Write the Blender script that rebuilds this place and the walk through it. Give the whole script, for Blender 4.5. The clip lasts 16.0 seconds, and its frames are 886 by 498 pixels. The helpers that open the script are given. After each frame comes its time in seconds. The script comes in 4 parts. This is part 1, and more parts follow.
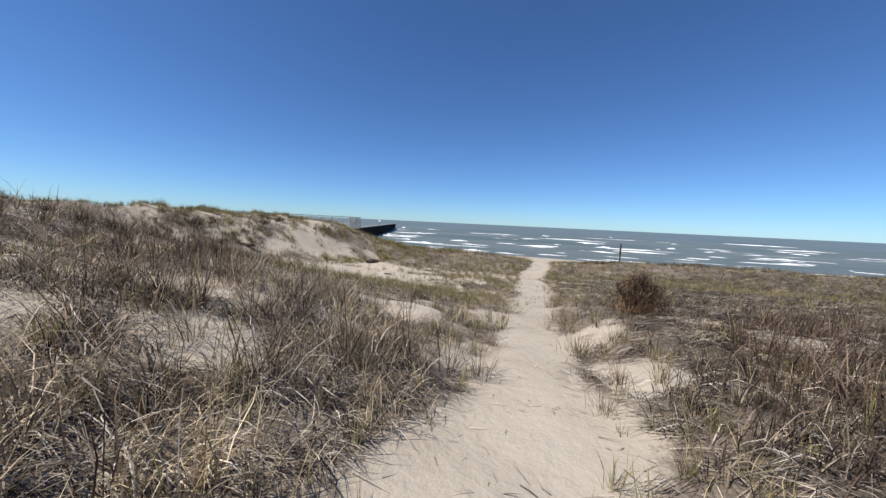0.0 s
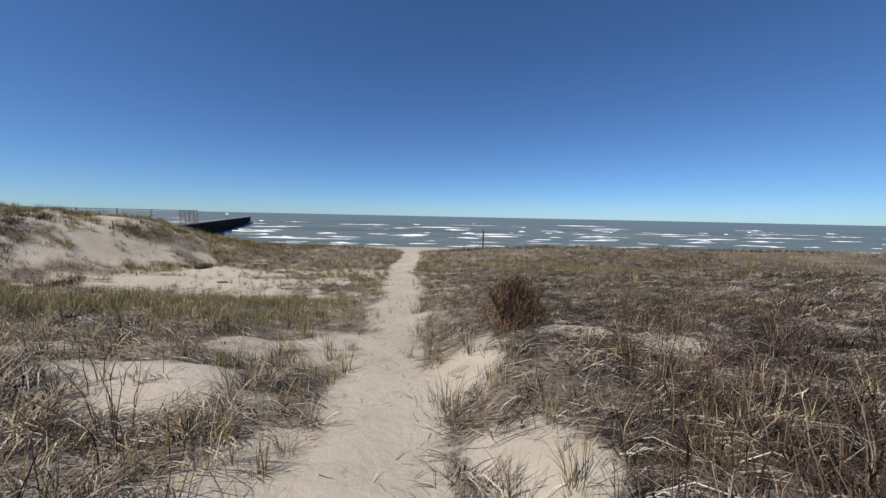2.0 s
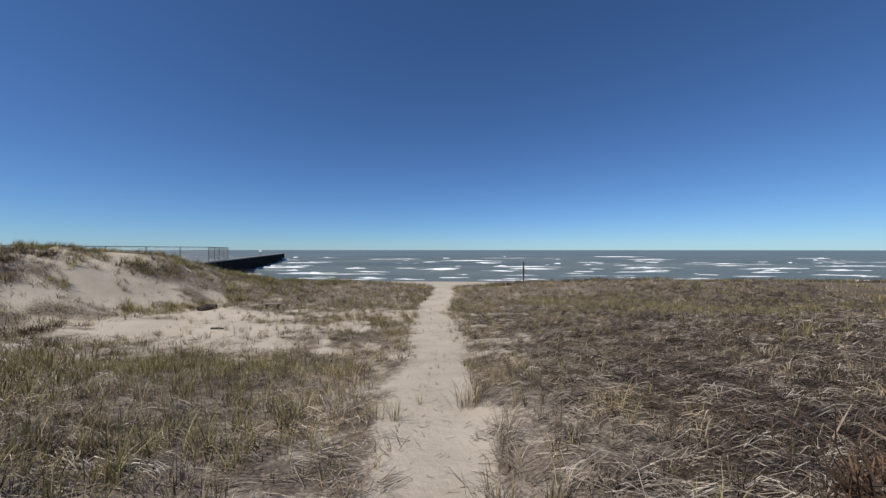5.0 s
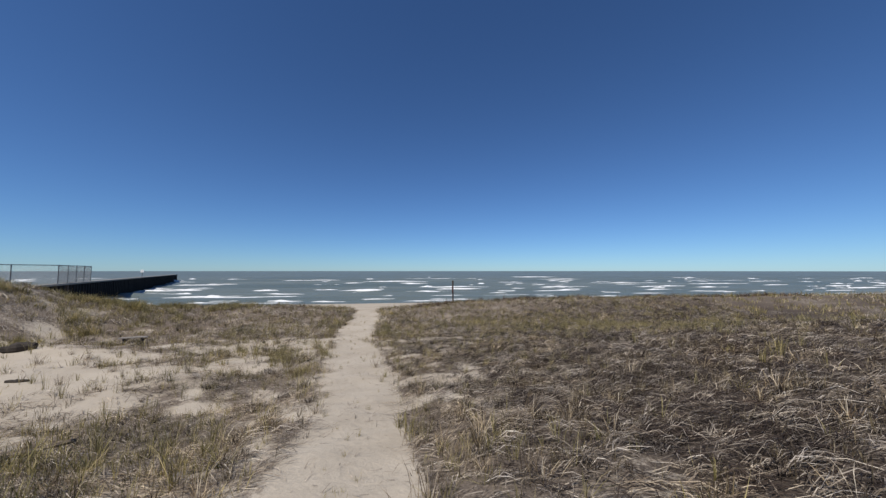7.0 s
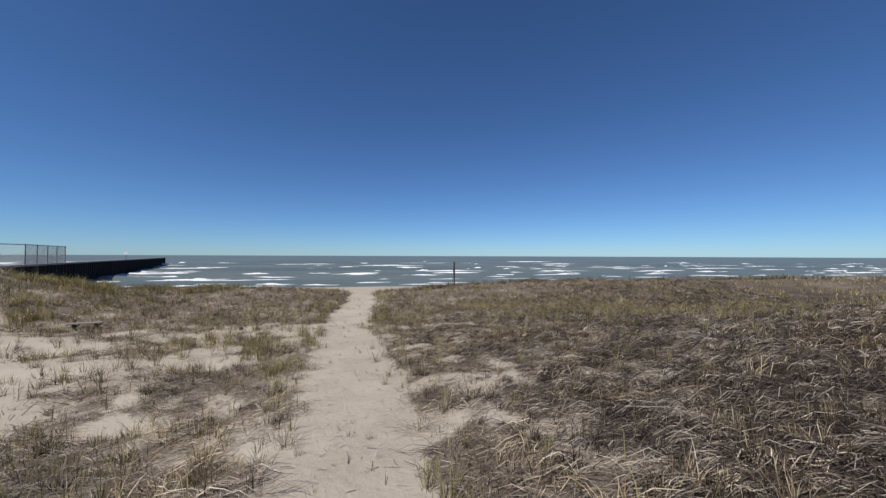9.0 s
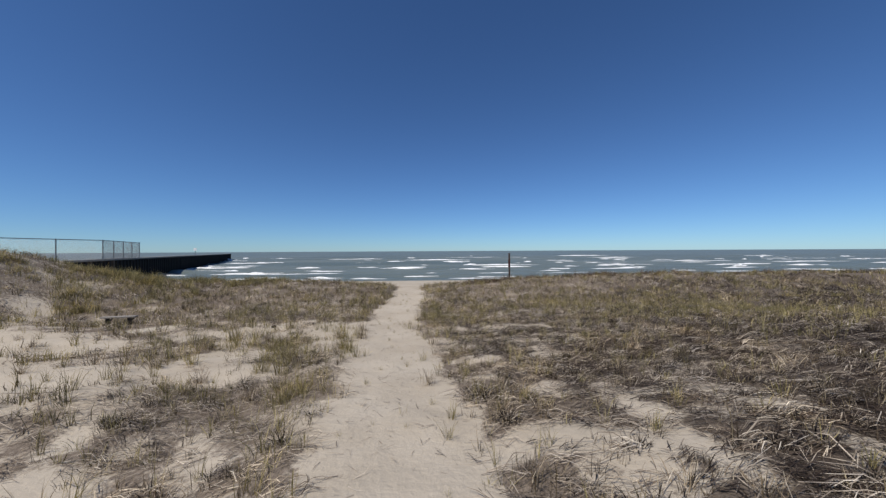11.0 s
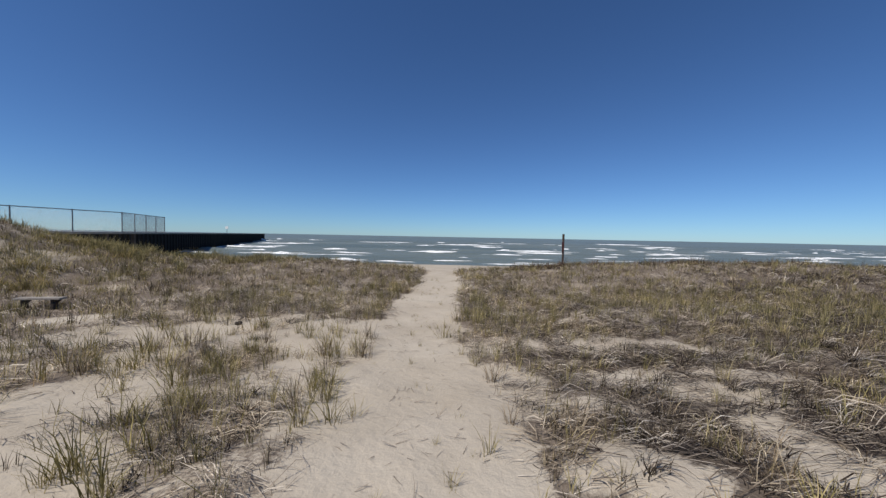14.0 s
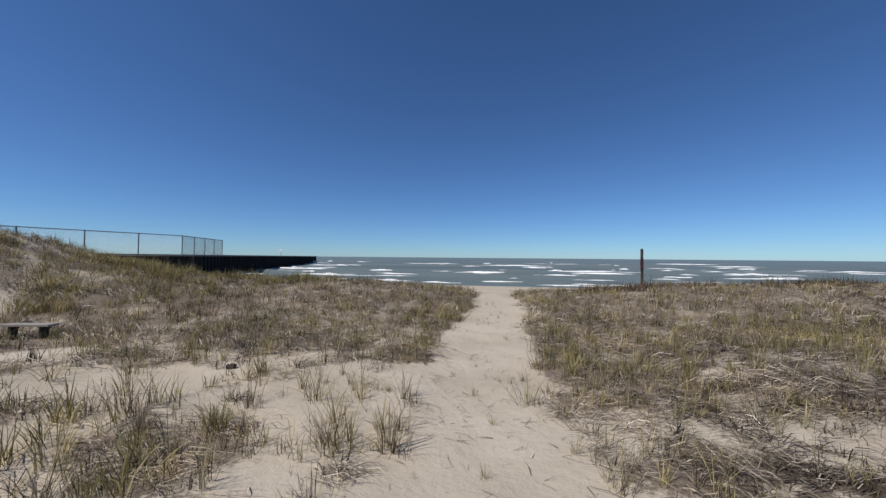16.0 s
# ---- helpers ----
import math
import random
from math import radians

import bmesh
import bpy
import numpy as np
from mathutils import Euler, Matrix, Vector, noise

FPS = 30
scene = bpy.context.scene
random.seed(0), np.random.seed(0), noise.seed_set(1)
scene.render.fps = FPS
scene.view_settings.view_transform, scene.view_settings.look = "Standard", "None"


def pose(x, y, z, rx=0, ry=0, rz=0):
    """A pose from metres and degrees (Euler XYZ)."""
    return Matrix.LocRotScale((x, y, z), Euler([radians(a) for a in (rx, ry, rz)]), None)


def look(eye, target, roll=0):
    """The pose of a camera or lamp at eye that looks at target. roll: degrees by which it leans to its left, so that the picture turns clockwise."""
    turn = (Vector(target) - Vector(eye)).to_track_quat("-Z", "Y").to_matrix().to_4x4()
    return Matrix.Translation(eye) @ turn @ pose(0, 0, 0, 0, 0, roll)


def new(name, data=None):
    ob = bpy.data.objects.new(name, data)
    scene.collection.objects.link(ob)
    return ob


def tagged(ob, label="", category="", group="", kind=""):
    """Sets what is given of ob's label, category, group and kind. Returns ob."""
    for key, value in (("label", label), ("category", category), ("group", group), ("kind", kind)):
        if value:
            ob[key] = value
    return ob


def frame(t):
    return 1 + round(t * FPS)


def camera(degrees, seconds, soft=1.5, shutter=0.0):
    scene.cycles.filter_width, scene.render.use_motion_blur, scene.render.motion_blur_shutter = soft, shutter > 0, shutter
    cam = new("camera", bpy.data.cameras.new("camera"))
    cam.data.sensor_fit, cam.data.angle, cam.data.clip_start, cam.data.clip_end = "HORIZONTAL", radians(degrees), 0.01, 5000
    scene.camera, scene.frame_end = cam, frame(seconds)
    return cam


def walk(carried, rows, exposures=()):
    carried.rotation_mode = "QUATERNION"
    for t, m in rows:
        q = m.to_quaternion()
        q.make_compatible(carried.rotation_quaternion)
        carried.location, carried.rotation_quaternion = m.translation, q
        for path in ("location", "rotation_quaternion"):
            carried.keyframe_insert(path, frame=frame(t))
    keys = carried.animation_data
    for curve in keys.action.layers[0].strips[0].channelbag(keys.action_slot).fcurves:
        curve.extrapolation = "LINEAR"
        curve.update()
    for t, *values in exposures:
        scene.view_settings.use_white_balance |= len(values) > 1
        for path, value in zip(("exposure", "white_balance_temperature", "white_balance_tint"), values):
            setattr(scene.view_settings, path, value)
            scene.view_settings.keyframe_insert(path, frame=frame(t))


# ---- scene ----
cam = camera(104.6, 16.0, soft=1.4)
PATH = [
    (0, (-0.003, 0.113, 1.357), (-0.68, 1.989, 1.201), 2.7),
    (0.5, (0.055, 0.534, 1.381), (-0.216, 2.503, 1.151), -0.0),
    (1, (0.14, 1.025, 1.407), (0.0, 3.014, 1.254), 0.8),
    (1.5, (0.163, 1.539, 1.421), (0.057, 3.533, 1.313), 1.5),
    (2, (0.125, 2.089, 1.44), (0.164, 4.08, 1.249), 1.2),
    (2.5, (0.088, 2.681, 1.421), (0.048, 4.68, 1.369), 2.1),
    (3, (-0.058, 3.28, 1.383), (-0.196, 5.275, 1.395), 2.6),
    (5.3, (-0.364, 6.08, 1.131), (-0.473, 8.077, 1.131), -0.7),
    (5.5, (-0.372, 6.305, 1.122), (-0.365, 8.304, 1.081), -1.9),
    (6, (-0.429, 6.825, 1.068), (-0.241, 8.816, 1.052), -0.2),
    (6.5, (-0.468, 7.375, 1.002), (-0.242, 9.362, 0.996), -0.4),
    (7, (-0.538, 7.927, 0.92), (-0.234, 9.9, 1.047), -0.0),
    (7.5, (-0.613, 8.469, 0.819), (-0.329, 10.448, 0.83), 0.3),
    (8, (-0.664, 9.079, 0.766), (-0.399, 11.06, 0.693), 1.7),
    (8.5, (-0.704, 9.669, 0.659), (-0.326, 11.632, 0.59), 2.0),
    (9, (-0.735, 10.261, 0.537), (-0.398, 12.232, 0.577), 0.2),
    (9.5, (-0.843, 10.887, 0.427), (-0.696, 12.882, 0.42), 0.7),
    (10, (-0.87, 11.505, 0.376), (-0.747, 13.501, 0.358), -0.8),
    (10.2, (-0.861, 11.758, 0.357), (-0.846, 13.757, 0.381), -1.2),
    (12.3, (-0.986, 14.762, -0.029), (-0.796, 16.753, -0.043), 1.6),
    (12.5, (-1.008, 15.052, -0.05), (-0.83, 17.039, 0.084), 1.6),
    (13, (-1.105, 15.774, -0.128), (-1.132, 17.774, -0.141), -0.6),
    (13.5, (-1.194, 16.463, -0.237), (-1.118, 18.454, -0.411), 0.9),
    (14, (-1.326, 17.189, -0.292), (-1.424, 19.185, -0.364), 1.1),
    (14.5, (-1.501, 17.886, -0.366), (-1.54, 19.879, -0.203), -1.0),
    (15, (-1.646, 18.537, -0.425), (-1.751, 20.532, -0.339), -1.1),
    (15.5, (-1.783, 19.119, -0.488), (-2.147, 21.086, -0.509), -0.2),
    (16, (-1.872, 19.568, -0.522), (-2.231, 21.535, -0.473), 0.5),
]
walk(cam, [(t, look(eye, target, roll)) for t, eye, target, roll in PATH], [(0, 0.4), (0.5, 0.33), (1.0, 0.22), (1.5, 0.16), (3.0, 0.1), (5.5, 0.02), (16, 0.0)])

# ---- world, sun and exposure ----
SUN_AZ, SUN_EL = 228.0, 55.0          # compass degrees from +y, clockwise; height
world = bpy.data.worlds.new("sky")
scene.world = world
world.use_nodes = True
wn, wl = world.node_tree.nodes, world.node_tree.links
sky = wn.new("ShaderNodeTexSky")
sky.sky_type, sky.sun_disc = "NISHITA", False
sky.sun_elevation, sky.sun_rotation = radians(SUN_EL), radians(SUN_AZ)
sky.altitude, sky.air_density, sky.dust_density, sky.ozone_density = 200, 0.78, 0.1, 3.3
deep = wn.new("ShaderNodeMix")                        # the camera's vivid blue
deep.data_type, deep.blend_type = "RGBA", "MULTIPLY"
deep.inputs[0].default_value, deep.inputs[7].default_value = 1.0, (0.52, 0.745, 1.0, 1)
wl.new(sky.outputs[0], deep.inputs[6])
wl.new(deep.outputs[2], wn["Background"].inputs[0])
wn["Background"].inputs[1].default_value = 0.097

sun = new("sun", bpy.data.lights.new("sun", "SUN"))
sun.data.energy, sun.data.angle, sun.data.color = 4.2, radians(0.55), (1.0, 0.945, 0.86)
a = radians(SUN_AZ)
sun_way = Vector((math.sin(a) * math.cos(radians(SUN_EL)), math.cos(a) * math.cos(radians(SUN_EL)), math.sin(radians(SUN_EL))))
sun.matrix_world = look(sun_way * 60, (0, 0, 0))
scene.view_settings.exposure = 0.0


# ---- materials ----
def material(name, rough=0.8, metal=0.0, spec=0.3):
    m = bpy.data.materials.new(name)
    m.use_nodes = True
    b = m.node_tree.nodes["Principled BSDF"]
    b.inputs["Roughness"].default_value, b.inputs["Metallic"].default_value = rough, metal
    b.inputs["Specular IOR Level"].default_value = spec
    return m, m.node_tree.nodes, m.node_tree.links, b


def ramp(nodes, stops):
    r = nodes.new("ShaderNodeValToRGB")
    e = r.color_ramp.elements
    while len(e) < len(stops):
        e.new(0.5)
    for el, (p, c) in zip(e, stops):
        el.position, el.color = p, (*c, 1)
    return r


def noise_node(nodes, links, scale, detail=4, rough=0.6, stretch=None):
    n = nodes.new("ShaderNodeTexNoise")
    n.inputs["Scale"].default_value, n.inputs["Detail"].default_value, n.inputs["Roughness"].default_value = scale, detail, rough
    c = nodes.new("ShaderNodeTexCoord")
    if stretch:
        mp = nodes.new("ShaderNodeMapping")
        mp.inputs["Scale"].default_value = stretch
        links.new(c.outputs["Object"], mp.inputs[0])
        links.new(mp.outputs[0], n.inputs["Vector"])
    else:
        links.new(c.outputs["Object"], n.inputs["Vector"])
    return n


def mix(nodes, links, kind, fac, a_, b_):
    x = nodes.new("ShaderNodeMix")
    x.data_type, x.blend_type = "RGBA", kind
    for sock, v in ((x.inputs[0], fac), (x.inputs[6], a_), (x.inputs[7], b_)):
        if hasattr(v, "is_linked"):
            links.new(v, sock)
        else:
            sock.default_value = v
    return x.outputs[2]


def bump(nodes, links, b, height, strength, dist):
    n = nodes.new("ShaderNodeBump")
    n.inputs["Strength"].default_value, n.inputs["Distance"].default_value = strength, dist
    links.new(height, n.inputs["Height"])
    links.new(n.outputs[0], b.inputs["Normal"])
    return n


def sand_material():
    m, n, l, b = material("dune_sand", 0.95, 0, 0.15)
    big = ramp(n, [(0.3, (0.405, 0.347, 0.272)), (0.55, (0.465, 0.404, 0.324)), (0.75, (0.5, 0.442, 0.36))])
    l.new(noise_node(n, l, 0.7, 5).outputs[0], big.inputs[0])
    grain = ramp(n, [(0.25, (0.6, 0.58, 0.56)), (0.5, (1, 1, 1)), (0.8, (1.12, 1.1, 1.08))])
    l.new(noise_node(n, l, 260, 3, 0.7).outputs[0], grain.inputs[0])
    bits = ramp(n, [(0.0, (1, 1, 1)), (0.66, (1, 1, 1)), (0.74, (0.55, 0.47, 0.4))])
    l.new(noise_node(n, l, 34, 4, 0.75).outputs[0], bits.inputs[0])
    c = mix(n, l, "MULTIPLY", 0.6, big.outputs[0], grain.outputs[0])
    c = mix(n, l, "MULTIPLY", 0.7, c, bits.outputs[0])
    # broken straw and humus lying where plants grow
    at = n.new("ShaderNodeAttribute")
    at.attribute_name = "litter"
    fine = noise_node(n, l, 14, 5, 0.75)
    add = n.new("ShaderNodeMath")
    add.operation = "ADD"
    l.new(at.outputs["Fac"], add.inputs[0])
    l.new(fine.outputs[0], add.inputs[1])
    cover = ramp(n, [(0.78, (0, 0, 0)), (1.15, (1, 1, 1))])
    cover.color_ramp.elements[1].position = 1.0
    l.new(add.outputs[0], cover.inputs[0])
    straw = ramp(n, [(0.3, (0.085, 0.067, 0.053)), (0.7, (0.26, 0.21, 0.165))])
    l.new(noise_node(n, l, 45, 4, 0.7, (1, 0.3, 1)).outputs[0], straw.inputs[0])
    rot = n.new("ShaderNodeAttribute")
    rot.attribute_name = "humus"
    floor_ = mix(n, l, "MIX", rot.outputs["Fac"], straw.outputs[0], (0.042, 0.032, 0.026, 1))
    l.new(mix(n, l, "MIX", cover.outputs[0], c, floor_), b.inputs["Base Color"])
    h = noise_node(n, l, 9, 6, 0.62)
    bump(n, l, b, h.outputs[0], 0.55, 0.05)
    return m


def blade_material(name, stops, rough=0.65, through_light=0.14):
    """Grass: every blade its own shade, paler along its own grain, some light through it."""
    m, n, l, b = material(name, rough, 0, 0.2)
    g = n.new("ShaderNodeNewGeometry")
    r = ramp(n, stops)
    l.new(g.outputs["Random Per Island"], r.inputs[0])
    patch = ramp(n, [(0.32, (0.72, 0.72, 0.74)), (0.5, (1, 1, 1)), (0.7, (1.2, 1.14, 1.0))])
    l.new(noise_node(n, l, 0.55, 4).outputs[0], patch.inputs[0])
    col = mix(n, l, "MULTIPLY", 1.0, r.outputs[0], patch.outputs[0])
    tuftwise = ramp(n, [(0.36, (0.5, 0.48, 0.48)), (0.5, (0.95, 0.94, 0.92)), (0.64, (1.3, 1.27, 1.2))])
    l.new(noise_node(n, l, 2.6, 3).outputs[0], tuftwise.inputs[0])
    col = mix(n, l, "MULTIPLY", 0.85, col, tuftwise.outputs[0])
    fleck = ramp(n, [(0.35, (0.75, 0.72, 0.7)), (0.6, (1.08, 1.06, 1.03))])
    l.new(noise_node(n, l, 30, 2).outputs[0], fleck.inputs[0])
    col = mix(n, l, "MULTIPLY", 0.7, col, fleck.outputs[0])
    l.new(col, b.inputs["Base Color"])
    t = n.new("ShaderNodeBsdfTranslucent")
    l.new(col, t.inputs[0])
    mx = n.new("ShaderNodeMixShader")
    mx.inputs[0].default_value = through_light
    l.new(b.outputs[0], mx.inputs[1])
    l.new(t.outputs[0], mx.inputs[2])
    l.new(mx.outputs[0], n["Material Output"].inputs[0])
    return m


def wood_material(name, dark, light, rough=0.85):
    m, n, l, b = material(name, rough, 0, 0.2)
    r = ramp(n, [(0.3, dark), (0.7, light)])
    g = noise_node(n, l, 5, 6, 0.7, (1, 9, 9))
    l.new(g.outputs[0], r.inputs[0])
    v = ramp(n, [(0.3, (0.6, 0.6, 0.6)), (0.6, (1.05, 1.05, 1.05))])
    l.new(noise_node(n, l, 1.7, 4).outputs[0], v.inputs[0])
    l.new(mix(n, l, "MULTIPLY", 0.8, r.outputs[0], v.outputs[0]), b.inputs["Base Color"])
    bump(n, l, b, g.outputs[0], 0.6, 0.01)
    return m


def plain_material(name, dark, light, scale, rough, metal=0.0, bump_size=0.004):
    m, n, l, b = material(name, rough, metal, 0.3)
    r = ramp(n, [(0.35, dark), (0.65, light)])
    g = noise_node(n, l, scale, 6, 0.65)
    l.new(g.outputs[0], r.inputs[0])
    l.new(r.outputs[0], b.inputs["Base Color"])
    bump(n, l, b, g.outputs[0], 0.5, bump_size)
    return m


def water_material():
    m, n, l, b = material("lake_water", 0.4, 0, 0.4)
    r = ramp(n, [(0.35, (0.11, 0.138, 0.124)), (0.65, (0.168, 0.192, 0.168))])
    l.new(noise_node(n, l, 0.05, 4, 0.6, (0.25, 1, 1)).outputs[0], r.inputs[0])
    l.new(r.outputs[0], b.inputs["Base Color"])
    h = noise_node(n, l, 0.9, 6, 0.65, (0.35, 1, 1))
    bump(n, l, b, h.outputs[0], 1.0, 0.35)
    return m


def foam_material():
    m, n, l, b = material("foam", 0.7, 0, 0.3)
    r = ramp(n, [(0.3, (0.74, 0.76, 0.76)), (0.55, (0.9, 0.9, 0.9))])
    l.new(noise_node(n, l, 1.6, 6, 0.7, (0.5, 1, 1)).outputs[0], r.inputs[0])
    l.new(r.outputs[0], b.inputs["Base Color"])
    bump(n, l, b, r.outputs[0], 0.8, 0.1)
    return m


SAND = sand_material()
DRY = blade_material("dry_grass", [(0.0, (0.09, 0.065, 0.042)), (0.3, (0.215, 0.163, 0.105)), (0.55, (0.35, 0.28, 0.188)), (0.85, (0.53, 0.45, 0.325)), (1.0, (0.71, 0.64, 0.52))])
GREEN = blade_material("olive_grass", [(0.0, (0.12, 0.11, 0.042)), (0.35, (0.235, 0.21, 0.088)), (0.7, (0.38, 0.33, 0.158)), (1.0, (0.57, 0.49, 0.285))], 0.65, 0.22)
GOLD = blade_material("golden_grass", [(0.0, (0.17, 0.145, 0.05)), (0.35, (0.3, 0.262, 0.1)), (0.7, (0.46, 0.395, 0.18)), (1.0, (0.66, 0.57, 0.34))], 0.6, 0.25)
# nearly black, so that its blades supply the shaded gaps beneath the sheaves
SHADE = blade_material("tussock_shade_blades", [(0.0, (0.014, 0.011, 0.009)), (0.6, (0.04, 0.031, 0.024)), (1.0, (0.13, 0.105, 0.078))], 0.8, 0.02)
STEM = blade_material("dead_stems", [(0.0, (0.035, 0.027, 0.02)), (0.4, (0.1, 0.078, 0.05)), (0.75, (0.21, 0.172, 0.105)), (1.0, (0.42, 0.36, 0.26))], 0.7, 0.06)
THATCH = blade_material("grey_thatch", [(0.0, (0.1, 0.08, 0.064)), (0.3, (0.21, 0.175, 0.142)), (0.6, (0.35, 0.3, 0.245)), (0.85, (0.49, 0.43, 0.355)), (1.0, (0.64, 0.58, 0.5))], 0.7, 0.06)
PALE = blade_material("pale_stalks", [(0.0, (0.06, 0.048, 0.038)), (0.3, (0.17, 0.14, 0.115)), (0.6, (0.36, 0.315, 0.265)), (0.85, (0.56, 0.51, 0.45)), (1.0, (0.72, 0.67, 0.6))], 0.55, 0.05)
BROWN = blade_material("brown_thatch", [(0.0, (0.024, 0.017, 0.014)), (0.5, (0.052, 0.038, 0.031)), (0.8, (0.12, 0.095, 0.078)), (0.94, (0.27, 0.23, 0.19)), (1.0, (0.55, 0.49, 0.42))], 0.7, 0.04)
RUSSET = blade_material("russet_leaves", [(0.0, (0.04, 0.026, 0.017)), (0.5, (0.155, 0.092, 0.053)), (1.0, (0.38, 0.245, 0.15))])
RUST = blade_material("rusty_stalks", [(0.0, (0.038, 0.025, 0.019)), (0.5, (0.098, 0.065, 0.046)), (0.85, (0.19, 0.131, 0.092)), (1.0, (0.42, 0.33, 0.255))])
WATER, FOAM = water_material(), foam_material()
RUSTY = plain_material("rusted_steel", (0.02, 0.014, 0.01), (0.14, 0.1, 0.07), 0.7, 0.95)
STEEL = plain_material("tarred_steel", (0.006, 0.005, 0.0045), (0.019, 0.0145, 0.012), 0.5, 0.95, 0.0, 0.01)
CONCRETE = plain_material("pier_concrete", (0.2, 0.19, 0.17), (0.34, 0.32, 0.29), 1.5, 0.9)
GALV = plain_material("galvanised_steel", (0.13, 0.135, 0.14), (0.26, 0.27, 0.28), 6, 0.5, 0.5)
POSTWOOD = wood_material("weathered_piling", (0.035, 0.025, 0.02), (0.115, 0.085, 0.068))
REDWOOD = wood_material("faded_red_paint", (0.05, 0.022, 0.02), (0.11, 0.043, 0.038))
BOARD = wood_material("brown_board", (0.085, 0.065, 0.05), (0.23, 0.185, 0.145))
GREYWOOD = wood_material("grey_driftwood", (0.2, 0.18, 0.16), (0.42, 0.385, 0.34))
DARKWOOD = wood_material("dark_driftwood", (0.03, 0.025, 0.021), (0.09, 0.075, 0.063))
WHITE = plain_material("white_paint", (0.72, 0.72, 0.7), (0.82, 0.82, 0.8), 8, 0.6)


# ---- number fields for the land ----
def vnoise(x, y, seed):
    """Smooth value noise of about -1 to 1 on arrays."""
    xi, yi = np.floor(x), np.floor(y)
    fx, fy = x - xi, y - yi
    fx, fy = fx * fx * (3 - 2 * fx), fy * fy * (3 - 2 * fy)

    def at(i, j):
        h = np.sin(i * 127.1 + j * 311.7 + seed * 74.7) * 43758.5453
        return 2 * (h - np.floor(h)) - 1
    return (at(xi, yi) * (1 - fx) + at(xi + 1, yi) * fx) * (1 - fy) + (at(xi, yi + 1) * (1 - fx) + at(xi + 1, yi + 1) * fx) * fy


def fbm(x, y, seed, octaves=4):
    s = 0
    for k in range(octaves):
        s = s + vnoise(x * 2 ** k + 13.7 * k, y * 2 ** k - 7.1 * k, seed + k) * 0.5 ** k
    return s / 1.6


def sm(v):
    v = np.clip(v, 0, 1)
    return v * v * (3 - 2 * v)


WATER_Z = -3.3
PIER_A, PIER_DIR, DECK = Vector((-34.8, 49.9, 0)), Vector((-0.4092, 0.9124, 0)), -0.45
PIER_BACK, PIER_LONG, PIER_WIDE = -26.0, 115.2, 1.3
PY = [-3000, -60, -10, -3, 0, 4.25, 7, 10.6, 13.5, 16, 19, 22, 25, 38, 42, 54, 75, 300, 6000]
PZ = [6.0, 2.0, 0.6, 0.2, -0.03, -0.3, -0.62, -1.0, -1.4, -1.68, -1.97, -2.2, -2.32, -2.32, -2.55, -3.32, -4.6, -9, -12]
CY = [-60, 0.1, 2.2, 3.3, 4.2, 5.0, 6.2, 8.4, 11.2, 13.4, 15.2, 19.3, 21, 23.6, 27, 31.8, 37, 41, 60]
CX = [-1.5, 0.0, -0.15, -0.22, -0.42, -0.32, -0.58, -0.68, -0.93, -1.0, -1.07, -1.55, -1.76, -2.13, -2.3, -2.24, -2.4, -2.6, -6]
HALF = [0.6, 0.65, 0.65, 0.52, 0.58, 0.5, 0.42, 0.38, 0.58, 0.56, 0.66, 0.68, 0.83, 0.65, 0.82, 0.62, 0.7, 1.5, 3.0]


def trail(y):
    return np.interp(y, CY, CX), np.interp(y, CY, HALF)


